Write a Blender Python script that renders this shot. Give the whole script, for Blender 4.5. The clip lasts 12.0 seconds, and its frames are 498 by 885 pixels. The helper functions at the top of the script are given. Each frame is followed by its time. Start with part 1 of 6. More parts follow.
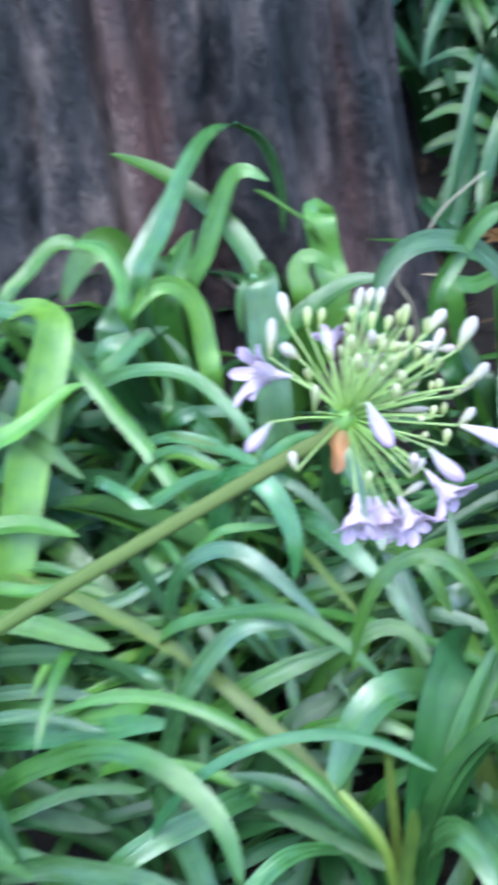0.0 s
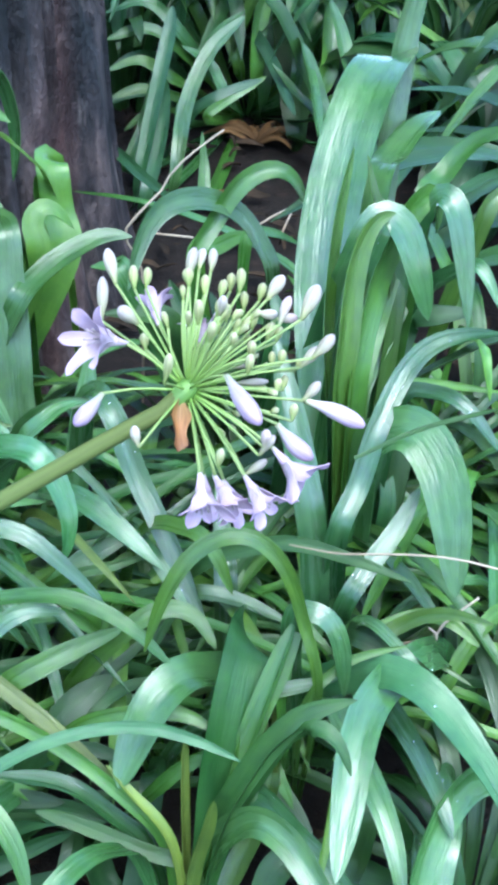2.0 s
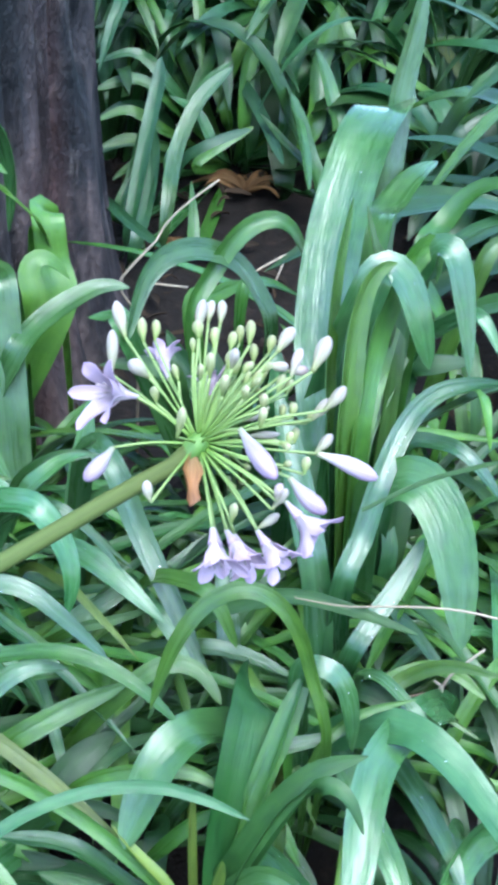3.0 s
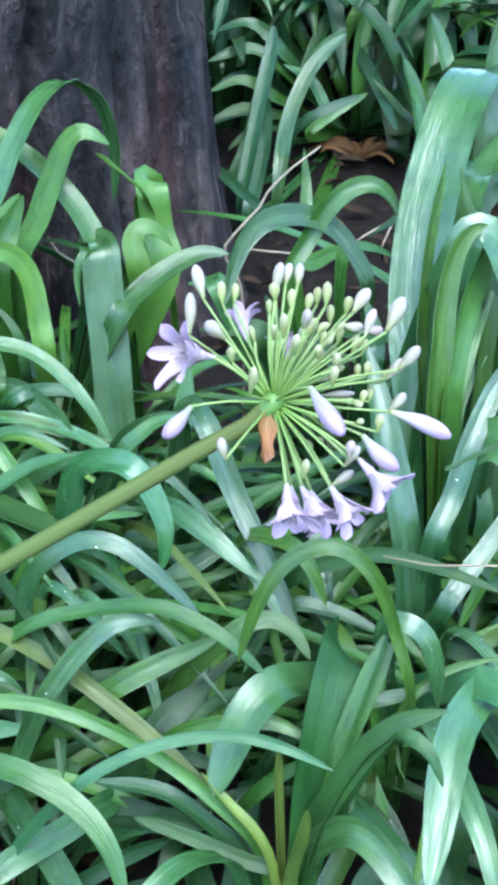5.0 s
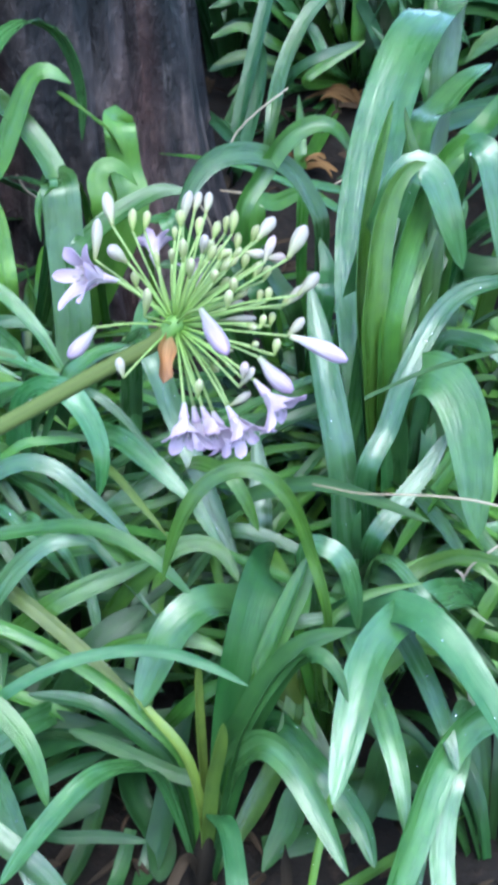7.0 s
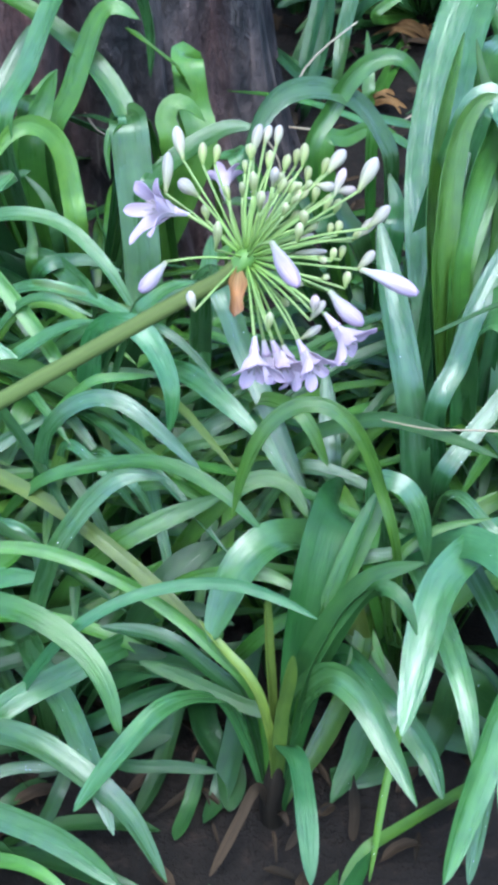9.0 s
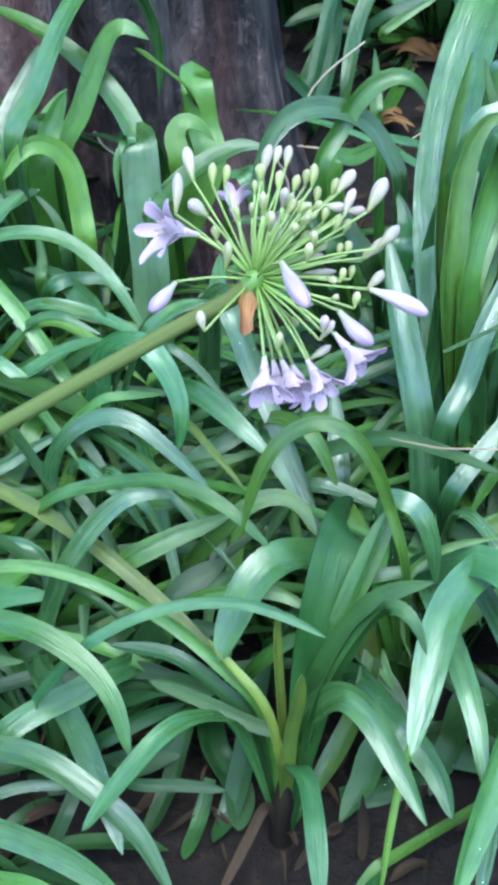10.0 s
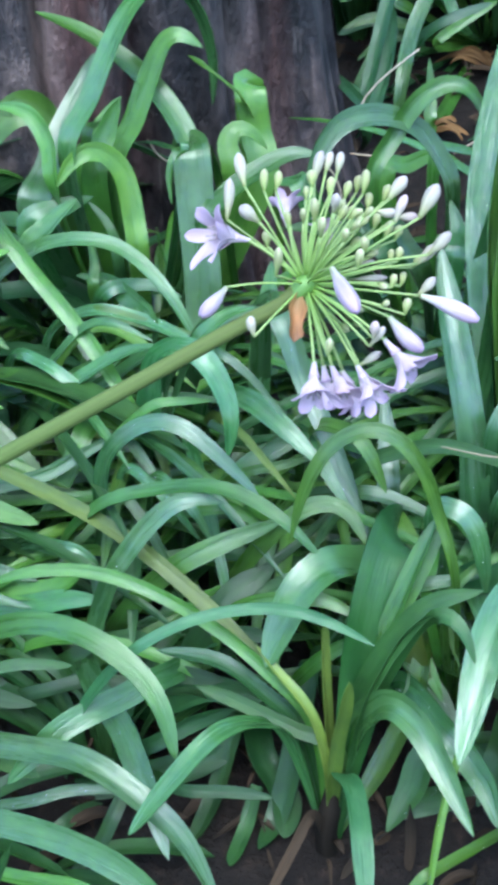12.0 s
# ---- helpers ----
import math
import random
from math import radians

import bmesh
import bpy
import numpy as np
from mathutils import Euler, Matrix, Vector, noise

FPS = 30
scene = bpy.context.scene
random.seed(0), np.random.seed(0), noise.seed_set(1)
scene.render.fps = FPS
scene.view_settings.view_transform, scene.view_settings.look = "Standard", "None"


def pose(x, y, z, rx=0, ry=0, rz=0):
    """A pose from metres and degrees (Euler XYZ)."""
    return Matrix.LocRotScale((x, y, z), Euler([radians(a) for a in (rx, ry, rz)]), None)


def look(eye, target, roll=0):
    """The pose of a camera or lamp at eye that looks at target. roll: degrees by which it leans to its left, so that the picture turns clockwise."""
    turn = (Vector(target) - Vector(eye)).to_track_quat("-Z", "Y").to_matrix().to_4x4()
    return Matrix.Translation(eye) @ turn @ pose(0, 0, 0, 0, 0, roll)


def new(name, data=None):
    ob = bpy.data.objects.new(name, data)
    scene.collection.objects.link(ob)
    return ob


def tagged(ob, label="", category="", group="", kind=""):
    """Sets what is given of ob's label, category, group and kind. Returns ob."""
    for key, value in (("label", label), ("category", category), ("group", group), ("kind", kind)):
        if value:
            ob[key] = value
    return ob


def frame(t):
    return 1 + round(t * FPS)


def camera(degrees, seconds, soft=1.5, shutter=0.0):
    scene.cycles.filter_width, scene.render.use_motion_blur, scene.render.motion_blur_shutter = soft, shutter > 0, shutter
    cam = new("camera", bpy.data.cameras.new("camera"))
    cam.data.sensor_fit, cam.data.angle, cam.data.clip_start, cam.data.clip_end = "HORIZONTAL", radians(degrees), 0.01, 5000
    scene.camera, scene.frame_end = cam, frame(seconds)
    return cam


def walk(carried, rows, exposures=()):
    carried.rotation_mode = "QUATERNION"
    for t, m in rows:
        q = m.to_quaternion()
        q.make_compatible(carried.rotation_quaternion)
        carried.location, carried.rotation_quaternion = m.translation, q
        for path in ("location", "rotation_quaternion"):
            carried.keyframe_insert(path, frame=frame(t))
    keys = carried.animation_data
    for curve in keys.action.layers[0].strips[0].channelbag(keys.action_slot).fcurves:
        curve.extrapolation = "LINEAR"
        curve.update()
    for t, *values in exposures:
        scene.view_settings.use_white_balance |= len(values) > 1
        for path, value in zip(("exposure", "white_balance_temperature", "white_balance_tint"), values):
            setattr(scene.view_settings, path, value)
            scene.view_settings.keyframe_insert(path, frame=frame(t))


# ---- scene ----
# cool, flat daylight under an overcast sky
EXPOSURES = [(0.0, 3.06, 5500, 0), (3.7, 3.02, 5500, 0), (7.0, 2.91, 5500, -1), (12.0, 2.87, 5500, -2)]

cam = camera(20.0, 12.0, soft=4.3, shutter=0.5)
walk(cam, [
    (0, pose(0.1084, -0.0277, 0.9175, 57.42, 6.54, 9.69)),
    (0.2, pose(0.0790, 0.0009, 0.8822, 58.16, 4.31, 6.63)),
    (0.5, pose(0.0308, 0.0017, 0.8917, 57.61, 3.01, 2.64)),
    (0.8, pose(-0.0088, 0.0215, 0.8839, 58.10, 1.18, -0.61)),
    (1, pose(-0.0236, 0.0227, 0.8938, 57.29, -0.57, -2.68)),
    (1.5, pose(-0.0351, 0.0276, 0.8912, 55.97, -3.35, -4.31)),
    (2, pose(-0.0442, 0.0272, 0.8926, 55.27, -3.91, -4.56)),
    (2.5, pose(-0.0477, 0.0284, 0.8915, 55.65, -4.00, -5.24)),
    (3, pose(-0.0626, 0.0387, 0.8899, 57.18, -4.19, -5.61)),
    (3.5, pose(-0.0802, 0.0409, 0.8832, 56.95, -3.02, -4.43)),
    (3.7, pose(-0.0785, 0.0369, 0.8848, 56.39, -2.59, -3.71)),
    (5.3, pose(-0.0111, 0.0072, 0.8999, 55.78, -0.33, -0.27)),
    (5.5, pose(0.0006, -0.0000, 0.9011, 56.37, 0.13, 0.20)),
    (6, pose(0.0259, -0.0110, 0.9015, 56.42, 0.77, 1.43)),
    (6.5, pose(0.0528, -0.0175, 0.9023, 55.75, 0.40, 1.39)),
    (7, pose(0.0609, -0.0212, 0.8974, 54.18, -0.17, 1.76)),
    (7.5, pose(0.0582, -0.0252, 0.8963, 52.21, 0.06, 2.87)),
    (7.7, pose(0.0580, -0.0264, 0.8940, 51.77, 0.18, 3.23)),
    (9.5, pose(0.0585, -0.0282, 0.8958, 52.21, 1.60, 4.01)),
    (10, pose(0.0567, -0.0277, 0.8972, 52.59, 1.57, 4.10)),
    (10.5, pose(0.0557, -0.0267, 0.8966, 52.80, 1.45, 4.10)),
    (11, pose(0.0551, -0.0251, 0.8961, 53.12, 1.69, 4.45)),
    (11.5, pose(0.0562, -0.0240, 0.8961, 53.14, 1.83, 4.62)),
    (12, pose(0.0584, -0.0290, 0.8952, 53.06, 2.44, 6.09)),
], exposures=EXPOSURES)

world = bpy.data.worlds.new("sky")
scene.world = world
world.use_nodes = True
wn = world.node_tree.nodes
sky = wn.new("ShaderNodeTexSky")
sky.sky_type, sky.sun_disc = "NISHITA", False
sky.sun_elevation, sky.sun_rotation = radians(69), radians(180)
sky.air_density, sky.dust_density = 1.0, 2.0
wn["Background"].inputs["Strength"].default_value = 0.15
world.node_tree.links.new(sky.outputs["Color"], wn["Background"].inputs["Color"])
sun = new("sun", bpy.data.lights.new("sun", "SUN"))
sun.data.energy, sun.data.angle, sun.data.color = 0.95, radians(48), (1.0, 1.0, 0.985)
sun.matrix_world = look((0.4, -0.85, 3.8), (0, 0.5, 0.2))



# ---- materials ----
def graph(name):
    """A node material: its tree, its shader node and a short maker of nodes."""
    mat = bpy.data.materials.new(name)
    mat.use_nodes = True
    tree = mat.node_tree
    shader = tree.nodes["Principled BSDF"]

    def node(kind, **values):
        made = tree.nodes.new(kind)
        for key, value in values.items():
            if key in made.inputs:
                made.inputs[key].default_value = value
            elif key == "operation":
                made.operation = value
            elif key == "blend_type":
                made.blend_type = value
            elif key == "data_type":
                made.data_type = value
        return made

    return mat, tree, shader, node


def ramp(tree, source, stops):
    made = tree.nodes.new("ShaderNodeValToRGB")
    while len(made.color_ramp.elements) < len(stops):
        made.color_ramp.elements.new(0.5)
    for element, (at, color) in zip(made.color_ramp.elements, stops):
        element.position, element.color = at, (*color, 1)
    tree.links.new(source, made.inputs["Fac"])
    return made.outputs["Color"]


def mixed(tree, node, fac, a, b, blend="MIX"):
    made = tree.nodes.new("ShaderNodeMix")
    made.data_type, made.blend_type = "RGBA", blend
    for socket, value in ((made.inputs["Factor"], fac), (made.inputs["A"], a), (made.inputs["B"], b)):
        if isinstance(value, (int, float)):
            socket.default_value = value
        elif isinstance(value, tuple):
            socket.default_value = (*value, 1)
        else:
            tree.links.new(value, socket)
    return made.outputs["Result"]


def leaf_material(name, dark, light, rib, rough, wet):
    """Strap leaf: parallel veins, uneven green, and a water film that lies in long streaks."""
    mat, tree, shader, node = graph(name)
    link = tree.links.new
    uv = node("ShaderNodeUVMap")
    info = node("ShaderNodeObjectInfo")
    split = node("ShaderNodeSeparateXYZ")
    link(uv.outputs["UV"], split.inputs["Vector"])
    shift = node("ShaderNodeCombineXYZ")
    far = node("ShaderNodeMath", operation="MULTIPLY")
    far.inputs[1].default_value = 37.0
    link(info.outputs["Random"], far.inputs[0])
    link(far.outputs[0], shift.inputs["X"])
    link(far.outputs[0], shift.inputs["Y"])
    place = node("ShaderNodeVectorMath", operation="ADD")
    link(uv.outputs["UV"], place.inputs[0])
    link(shift.outputs[0], place.inputs[1])

    def grain(across, along, detail, rough_grain=0.6):
        fit = node("ShaderNodeMapping")
        fit.inputs["Scale"].default_value = (across, along, 1)
        link(place.outputs[0], fit.inputs["Vector"])
        made = node("ShaderNodeTexNoise", Scale=1.0, Detail=detail, Roughness=rough_grain)
        link(fit.outputs[0], made.inputs["Vector"])
        return made.outputs["Fac"]

    veins = grain(30, 1.6, 2.0)
    streaks = grain(3.2, 1.3, 3.0)
    patches = grain(1.6, 6.0, 3.0, 0.65)
    tone = mixed(tree, node, streaks, dark, light)
    fine = ramp(tree, veins, [(0.35, (0.88, 0.88, 0.88)), (0.65, (1.08, 1.08, 1.08))])
    tone = mixed(tree, node, 1.0, tone, fine, "MULTIPLY")
    blotch = ramp(tree, patches, [(0.36, (0.78, 0.82, 0.86)), (0.62, (1.14, 1.10, 1.0))])
    tone = mixed(tree, node, 1.0, tone, blotch, "MULTIPLY")
    # each leaf a little lighter or darker, yellower or bluer than the next
    hue = node("ShaderNodeHueSaturation")
    tint = node("ShaderNodeMapRange")
    tint.inputs["To Min"].default_value, tint.inputs["To Max"].default_value = 0.476, 0.503
    link(info.outputs["Random"], tint.inputs["Value"])
    link(tint.outputs[0], hue.inputs["Hue"])
    bright = node("ShaderNodeMath", operation="MULTIPLY_ADD")
    bright.inputs[1].default_value, bright.inputs[2].default_value = 0.70, 0.66
    twist = node("ShaderNodeMath", operation="FRACT")
    link(far.outputs[0], twist.inputs[0])
    link(twist.outputs[0], bright.inputs[0])
    link(bright.outputs[0], hue.inputs["Value"])
    link(tone, hue.inputs["Color"])
    # the keel: a faint paler band along the middle
    off = node("ShaderNodeMath", operation="SUBTRACT")
    off.inputs[1].default_value = 0.5
    link(split.outputs["X"], off.inputs[0])
    size = node("ShaderNodeMath", operation="ABSOLUTE")
    link(off.outputs[0], size.inputs[0])
    keel = ramp(tree, size.outputs[0], [(0.0, (1, 1, 1)), (0.06, (0.5, 0.5, 0.5)), (0.17, (0, 0, 0))])
    half = node("ShaderNodeMath", operation="MULTIPLY")
    half.inputs[1].default_value = 0.12
    link(keel, half.inputs[0])
    color = mixed(tree, node, half.outputs[0], hue.outputs["Color"], rib)
    # brown specks and scars
    scar = ramp(tree, grain(14, 30, 2.0), [(0.70, (0, 0, 0)), (0.78, (0.45, 0.45, 0.45))])
    color = mixed(tree, node, scar, color, (0.10, 0.085, 0.03))
    link(color, shader.inputs["Base Color"])
    gloss = node("ShaderNodeMapRange")
    gloss.inputs["From Min"].default_value, gloss.inputs["From Max"].default_value = 0.35, 0.65
    gloss.inputs["To Min"].default_value, gloss.inputs["To Max"].default_value = rough - 0.14, rough + 0.16
    link(streaks, gloss.inputs["Value"])
    link(gloss.outputs[0], shader.inputs["Roughness"])
    shader.inputs["Specular IOR Level"].default_value = 0.30 + 0.35 * wet
    # the film of water breaks up into long runs
    film = node("ShaderNodeMapRange")
    film.inputs["From Min"].default_value, film.inputs["From Max"].default_value = 0.40, 0.56
    film.inputs["To Min"].default_value, film.inputs["To Max"].default_value = 0.15 * wet, min(1.0, 1.35 * wet)
    link(grain(2.4, 2.4, 3.0, 0.7), film.inputs["Value"])
    link(film.outputs[0], shader.inputs["Coat Weight"])
    shader.inputs["Coat Roughness"].default_value = 0.17
    shader.inputs["Coat IOR"].default_value = 1.52
    # ribbed relief, beads of water
    drops = node("ShaderNodeTexVoronoi", Scale=70.0)
    wide = node("ShaderNodeMapping")
    wide.inputs["Scale"].default_value = (0.2, 1, 1)
    link(place.outputs[0], wide.inputs["Vector"])
    link(wide.outputs[0], drops.inputs["Vector"])
    beads = ramp(tree, drops.outputs["Distance"], [(0.0, (1, 1, 1)), (0.26, (0, 0, 0))])
    first = node("ShaderNodeBump", Strength=0.32, Distance=0.0010)
    link(veins, first.inputs["Height"])
    swell = node("ShaderNodeBump", Strength=0.32, Distance=0.004)
    link(streaks, swell.inputs["Height"])
    link(first.outputs[0], swell.inputs["Normal"])
    second = node("ShaderNodeBump", Strength=0.4 * wet, Distance=0.0012)
    link(beads, second.inputs["Height"])
    link(swell.outputs[0], second.inputs["Normal"])
    link(second.outputs[0], shader.inputs["Normal"])
    link(second.outputs[0], shader.inputs["Coat Normal"])
    # light that comes through the blade
    thin = node("ShaderNodeBsdfTranslucent")
    glow = mixed(tree, node, 0.6, color, (light[0] * 1.7, light[1] * 1.3, light[2] * 0.6))
    link(glow, thin.inputs["Color"])
    blend = node("ShaderNodeMixShader", Fac=0.36)
    link(shader.outputs[0], blend.inputs[1])
    link(thin.outputs[0], blend.inputs[2])
    link(blend.outputs[0], tree.nodes["Material Output"].inputs["Surface"])
    return mat


leaf_green = leaf_material("leaf_green", (0.023, 0.074, 0.010), (0.058, 0.152, 0.022), (0.11, 0.22, 0.07), 0.36, 0.36)
# deep green; on low, inner and far leaves its darkness is painted shade
leaf_deep_shade = leaf_material("leaf_deep_shade", (0.010, 0.038, 0.009), (0.024, 0.074, 0.016), (0.05, 0.12, 0.04), 0.42, 0.15)
leaf_young = leaf_material("leaf_young", (0.052, 0.098, 0.014), (0.096, 0.156, 0.030), (0.14, 0.21, 0.05), 0.42, 0.15)
leaf_bright = leaf_material("leaf_bright", (0.036, 0.112, 0.012), (0.076, 0.182, 0.026), (0.13, 0.25, 0.07), 0.38, 0.28)
leaf_grey = leaf_material("leaf_grey", (0.020, 0.070, 0.018), (0.046, 0.126, 0.036), (0.09, 0.18, 0.08), 0.30, 0.50)
leaf_wet = leaf_material("leaf_wet", (0.022, 0.076, 0.022), (0.048, 0.134, 0.042), (0.13, 0.25, 0.13), 0.26, 0.72)
# duller, bluer copy of the leaf green, with shade put into the colour
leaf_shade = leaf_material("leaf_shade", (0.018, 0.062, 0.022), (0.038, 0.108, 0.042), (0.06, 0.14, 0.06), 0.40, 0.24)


def graded(name, stops, rough, streak=0.15, through_light=0.2):
    """Petal, bud or stalk: colour along its length, with fine streaks."""
    mat, tree, shader, node = graph(name)
    link = tree.links.new
    uv = node("ShaderNodeUVMap")
    split = node("ShaderNodeSeparateXYZ")
    link(uv.outputs["UV"], split.inputs["Vector"])
    base = ramp(tree, split.outputs["Y"], stops)
    stretch = node("ShaderNodeMapping")
    stretch.inputs["Scale"].default_value = (14, 1.5, 1)
    link(uv.outputs["UV"], stretch.inputs["Vector"])
    veins = node("ShaderNodeTexNoise", Scale=1.0, Detail=3.0)
    link(stretch.outputs[0], veins.inputs["Vector"])
    lines = ramp(tree, veins.outputs["Fac"], [(0.3, (1 - 2 * streak,) * 3), (0.7, (1, 1, 1))])
    color = mixed(tree, node, 1.0, base, lines, "MULTIPLY")
    info = node("ShaderNodeObjectInfo")
    hue = node("ShaderNodeHueSaturation")
    bright = node("ShaderNodeMath", operation="MULTIPLY_ADD")
    bright.inputs[1].default_value, bright.inputs[2].default_value = 0.25, 0.87
    link(info.outputs["Random"], bright.inputs[0])
    link(bright.outputs[0], hue.inputs["Value"])
    link(color, hue.inputs["Color"])
    link(hue.outputs["Color"], shader.inputs["Base Color"])
    shader.inputs["Roughness"].default_value = rough
    shader.inputs["Specular IOR Level"].default_value = 0.1 if rough > 0.65 else 0.4
    bump = node("ShaderNodeBump", Strength=0.3, Distance=0.0005)
    link(veins.outputs["Fac"], bump.inputs["Height"])
    link(bump.outputs[0], shader.inputs["Normal"])
    thin = node("ShaderNodeBsdfTranslucent")
    link(hue.outputs["Color"], thin.inputs["Color"])
    blend = node("ShaderNodeMixShader", Fac=through_light)
    link(shader.outputs[0], blend.inputs[1])
    link(thin.outputs[0], blend.inputs[2])
    link(blend.outputs[0], tree.nodes["Material Output"].inputs["Surface"])
    return mat


scape_skin = graded("scape_skin", [(0.0, (0.038, 0.080, 0.016)), (1.0, (0.060, 0.074, 0.022))], 0.70, 0.12, 0.0)
pedicel_skin = graded("pedicel_skin", [(0.0, (0.123, 0.220, 0.031)), (1.0, (0.211, 0.273, 0.097))], 0.5, 0.1, 0.2)
heart_skin = graded("heart_skin", [(0.0, (0.061, 0.122, 0.018)), (1.0, (0.079, 0.158, 0.024))], 0.55, 0.15, 0.1)
bud_green = graded("bud_green", [(0.0, (0.167, 0.238, 0.062)), (0.45, (0.282, 0.308, 0.132)), (1.0, (0.352, 0.343, 0.220))], 0.72, 0.2, 0.3)
bud_white = graded("bud_white", [(0.0, (0.246, 0.273, 0.114)), (0.30, (0.326, 0.308, 0.211)), (1.0, (0.378, 0.326, 0.326))], 0.72, 0.2, 0.3)
bud_pink = graded("bud_pink", [(0.0, (0.299, 0.308, 0.167)), (0.4, (0.361, 0.308, 0.264)), (1.0, (0.387, 0.290, 0.326))], 0.72, 0.2, 0.3)
bud_lilac = graded("bud_lilac", [(0.0, (0.352, 0.361, 0.229)), (0.28, (0.387, 0.334, 0.378)), (1.0, (0.378, 0.273, 0.396))], 0.72, 0.2, 0.3)
petal_lilac = graded("petal_lilac", [(0.0, (0.471, 0.444, 0.350)), (0.25, (0.499, 0.408, 0.478)), (1.0, (0.480, 0.353, 0.495))], 0.55, 0.14, 0.45)
stamen_skin = graded("stamen_skin", [(0.0, (0.600, 0.576, 0.640)), (1.0, (0.280, 0.224, 0.240))], 0.6)
bract_skin = graded("bract_skin", [(0.0, (0.200, 0.120, 0.035)), (0.5, (0.290, 0.125, 0.038)), (1.0, (0.180, 0.075, 0.030))], 0.6, 0.3, 0.3)
straw_skin = graded("straw_skin", [(0.0, (0.240, 0.180, 0.125)), (1.0, (0.340, 0.290, 0.225))], 0.8, 0.25, 0.0)
dry_leaf = graded("dry_leaf", [(0.0, (0.010, 0.008, 0.006)), (1.0, (0.040, 0.026, 0.016))], 0.85, 0.3, 0.1)

rust_leaf = graded("rust_leaf", [(0.0, (0.070, 0.036, 0.014)), (1.0, (0.210, 0.115, 0.045))], 0.7, 0.3, 0.15)
tan_leaf = graded("tan_leaf", [(0.0, (0.030, 0.020, 0.013)), (1.0, (0.115, 0.070, 0.034))], 0.7, 0.3, 0.1)


def bark_material():
    """Stringy grey-brown bark with reddish plates, wet and dark in its furrows."""
    mat, tree, shader, node = graph("bark")
    link = tree.links.new
    spot = node("ShaderNodeTexCoord")
    stretch = node("ShaderNodeMapping")
    stretch.inputs["Scale"].default_value = (1, 1, 0.42)
    link(spot.outputs["Object"], stretch.inputs["Vector"])
    coarse = node("ShaderNodeTexNoise", Scale=19.0, Detail=7.0, Roughness=0.72)
    link(stretch.outputs[0], coarse.inputs["Vector"])
    fine = node("ShaderNodeTexNoise", Scale=95.0, Detail=5.0, Roughness=0.7)
    link(stretch.outputs[0], fine.inputs["Vector"])
    red = node("ShaderNodeTexNoise", Scale=5.0, Detail=3.0)
    low = node("ShaderNodeMapping")
    low.inputs["Scale"].default_value = (1, 1, 0.35)
    low.inputs["Location"].default_value = (0.35, 0.0, 0.2)
    link(spot.outputs["Object"], low.inputs["Vector"])
    link(low.outputs[0], red.inputs["Vector"])
    base = ramp(tree, coarse.outputs["Fac"], [(0.37, (0.004, 0.004, 0.006)), (0.47, (0.018, 0.015, 0.017)), (0.61, (0.070, 0.054, 0.052))])
    sides = node("ShaderNodeSeparateXYZ")
    link(spot.outputs["Object"], sides.inputs["Vector"])
    wander = node("ShaderNodeMath", operation="MULTIPLY_ADD")
    wander.inputs[1].default_value = 0.16
    link(red.outputs["Fac"], wander.inputs[0])
    link(sides.outputs["X"], wander.inputs[2])
    strip = node("ShaderNodeMapRange")
    strip.inputs["From Min"].default_value, strip.inputs["From Max"].default_value = -0.3, 0.5
    link(wander.outputs[0], strip.inputs["Value"])
    at = (0.111 + 0.08 + 0.3) / 0.8
    flush = ramp(tree, strip.outputs[0], [(at - 0.05, (0, 0, 0)), (at, (0.75, 0.75, 0.75)), (at + 0.05, (0, 0, 0)), (0.76, (0, 0, 0)), (0.80, (0.5, 0.5, 0.5)), (0.84, (0, 0, 0))])
    base = mixed(tree, node, flush, base, (0.070, 0.030, 0.026))
    blotch = node("ShaderNodeTexNoise", Scale=9.0, Detail=4.0, Roughness=0.7)
    tall = node("ShaderNodeMapping")
    tall.inputs["Scale"].default_value = (1, 1, 0.28)
    link(spot.outputs["Object"], tall.inputs["Vector"])
    link(tall.outputs[0], blotch.inputs["Vector"])
    patch = ramp(tree, blotch.outputs["Fac"], [(0.38, (0.26, 0.28, 0.36)), (0.50, (0.80, 0.80, 0.84)), (0.64, (1.45, 1.34, 1.28))])
    base = mixed(tree, node, 1.0, base, patch, "MULTIPLY")
    grain = ramp(tree, fine.outputs["Fac"], [(0.3, (0.55, 0.55, 0.55)), (0.7, (1.2, 1.2, 1.2))])
    base = mixed(tree, node, 1.0, base, grain, "MULTIPLY")
    # pale frayed flakes along the plates
    flakes = node("ShaderNodeTexNoise", Scale=60.0, Detail=3.0, Roughness=0.6)
    drawn = node("ShaderNodeMapping")
    drawn.inputs["Scale"].default_value = (1, 1, 0.2)
    link(spot.outputs["Object"], drawn.inputs["Vector"])
    link(drawn.outputs[0], flakes.inputs["Vector"])
    frayed = ramp(tree, flakes.outputs["Fac"], [(0.64, (0, 0, 0)), (0.72, (0.7, 0.7, 0.7))])
    base = mixed(tree, node, frayed, base, (0.085, 0.072, 0.070))
    link(base, shader.inputs["Base Color"])
    shader.inputs["Roughness"].default_value = 0.62
    shader.inputs["Specular IOR Level"].default_value = 0.25
    one = node("ShaderNodeBump", Strength=1.0, Distance=0.02)
    link(coarse.outputs["Fac"], one.inputs["Height"])
    two = node("ShaderNodeBump", Strength=0.9, Distance=0.006)
    link(fine.outputs["Fac"], two.inputs["Height"])
    link(one.outputs[0], two.inputs["Normal"])
    link(two.outputs[0], shader.inputs["Normal"])
    return mat


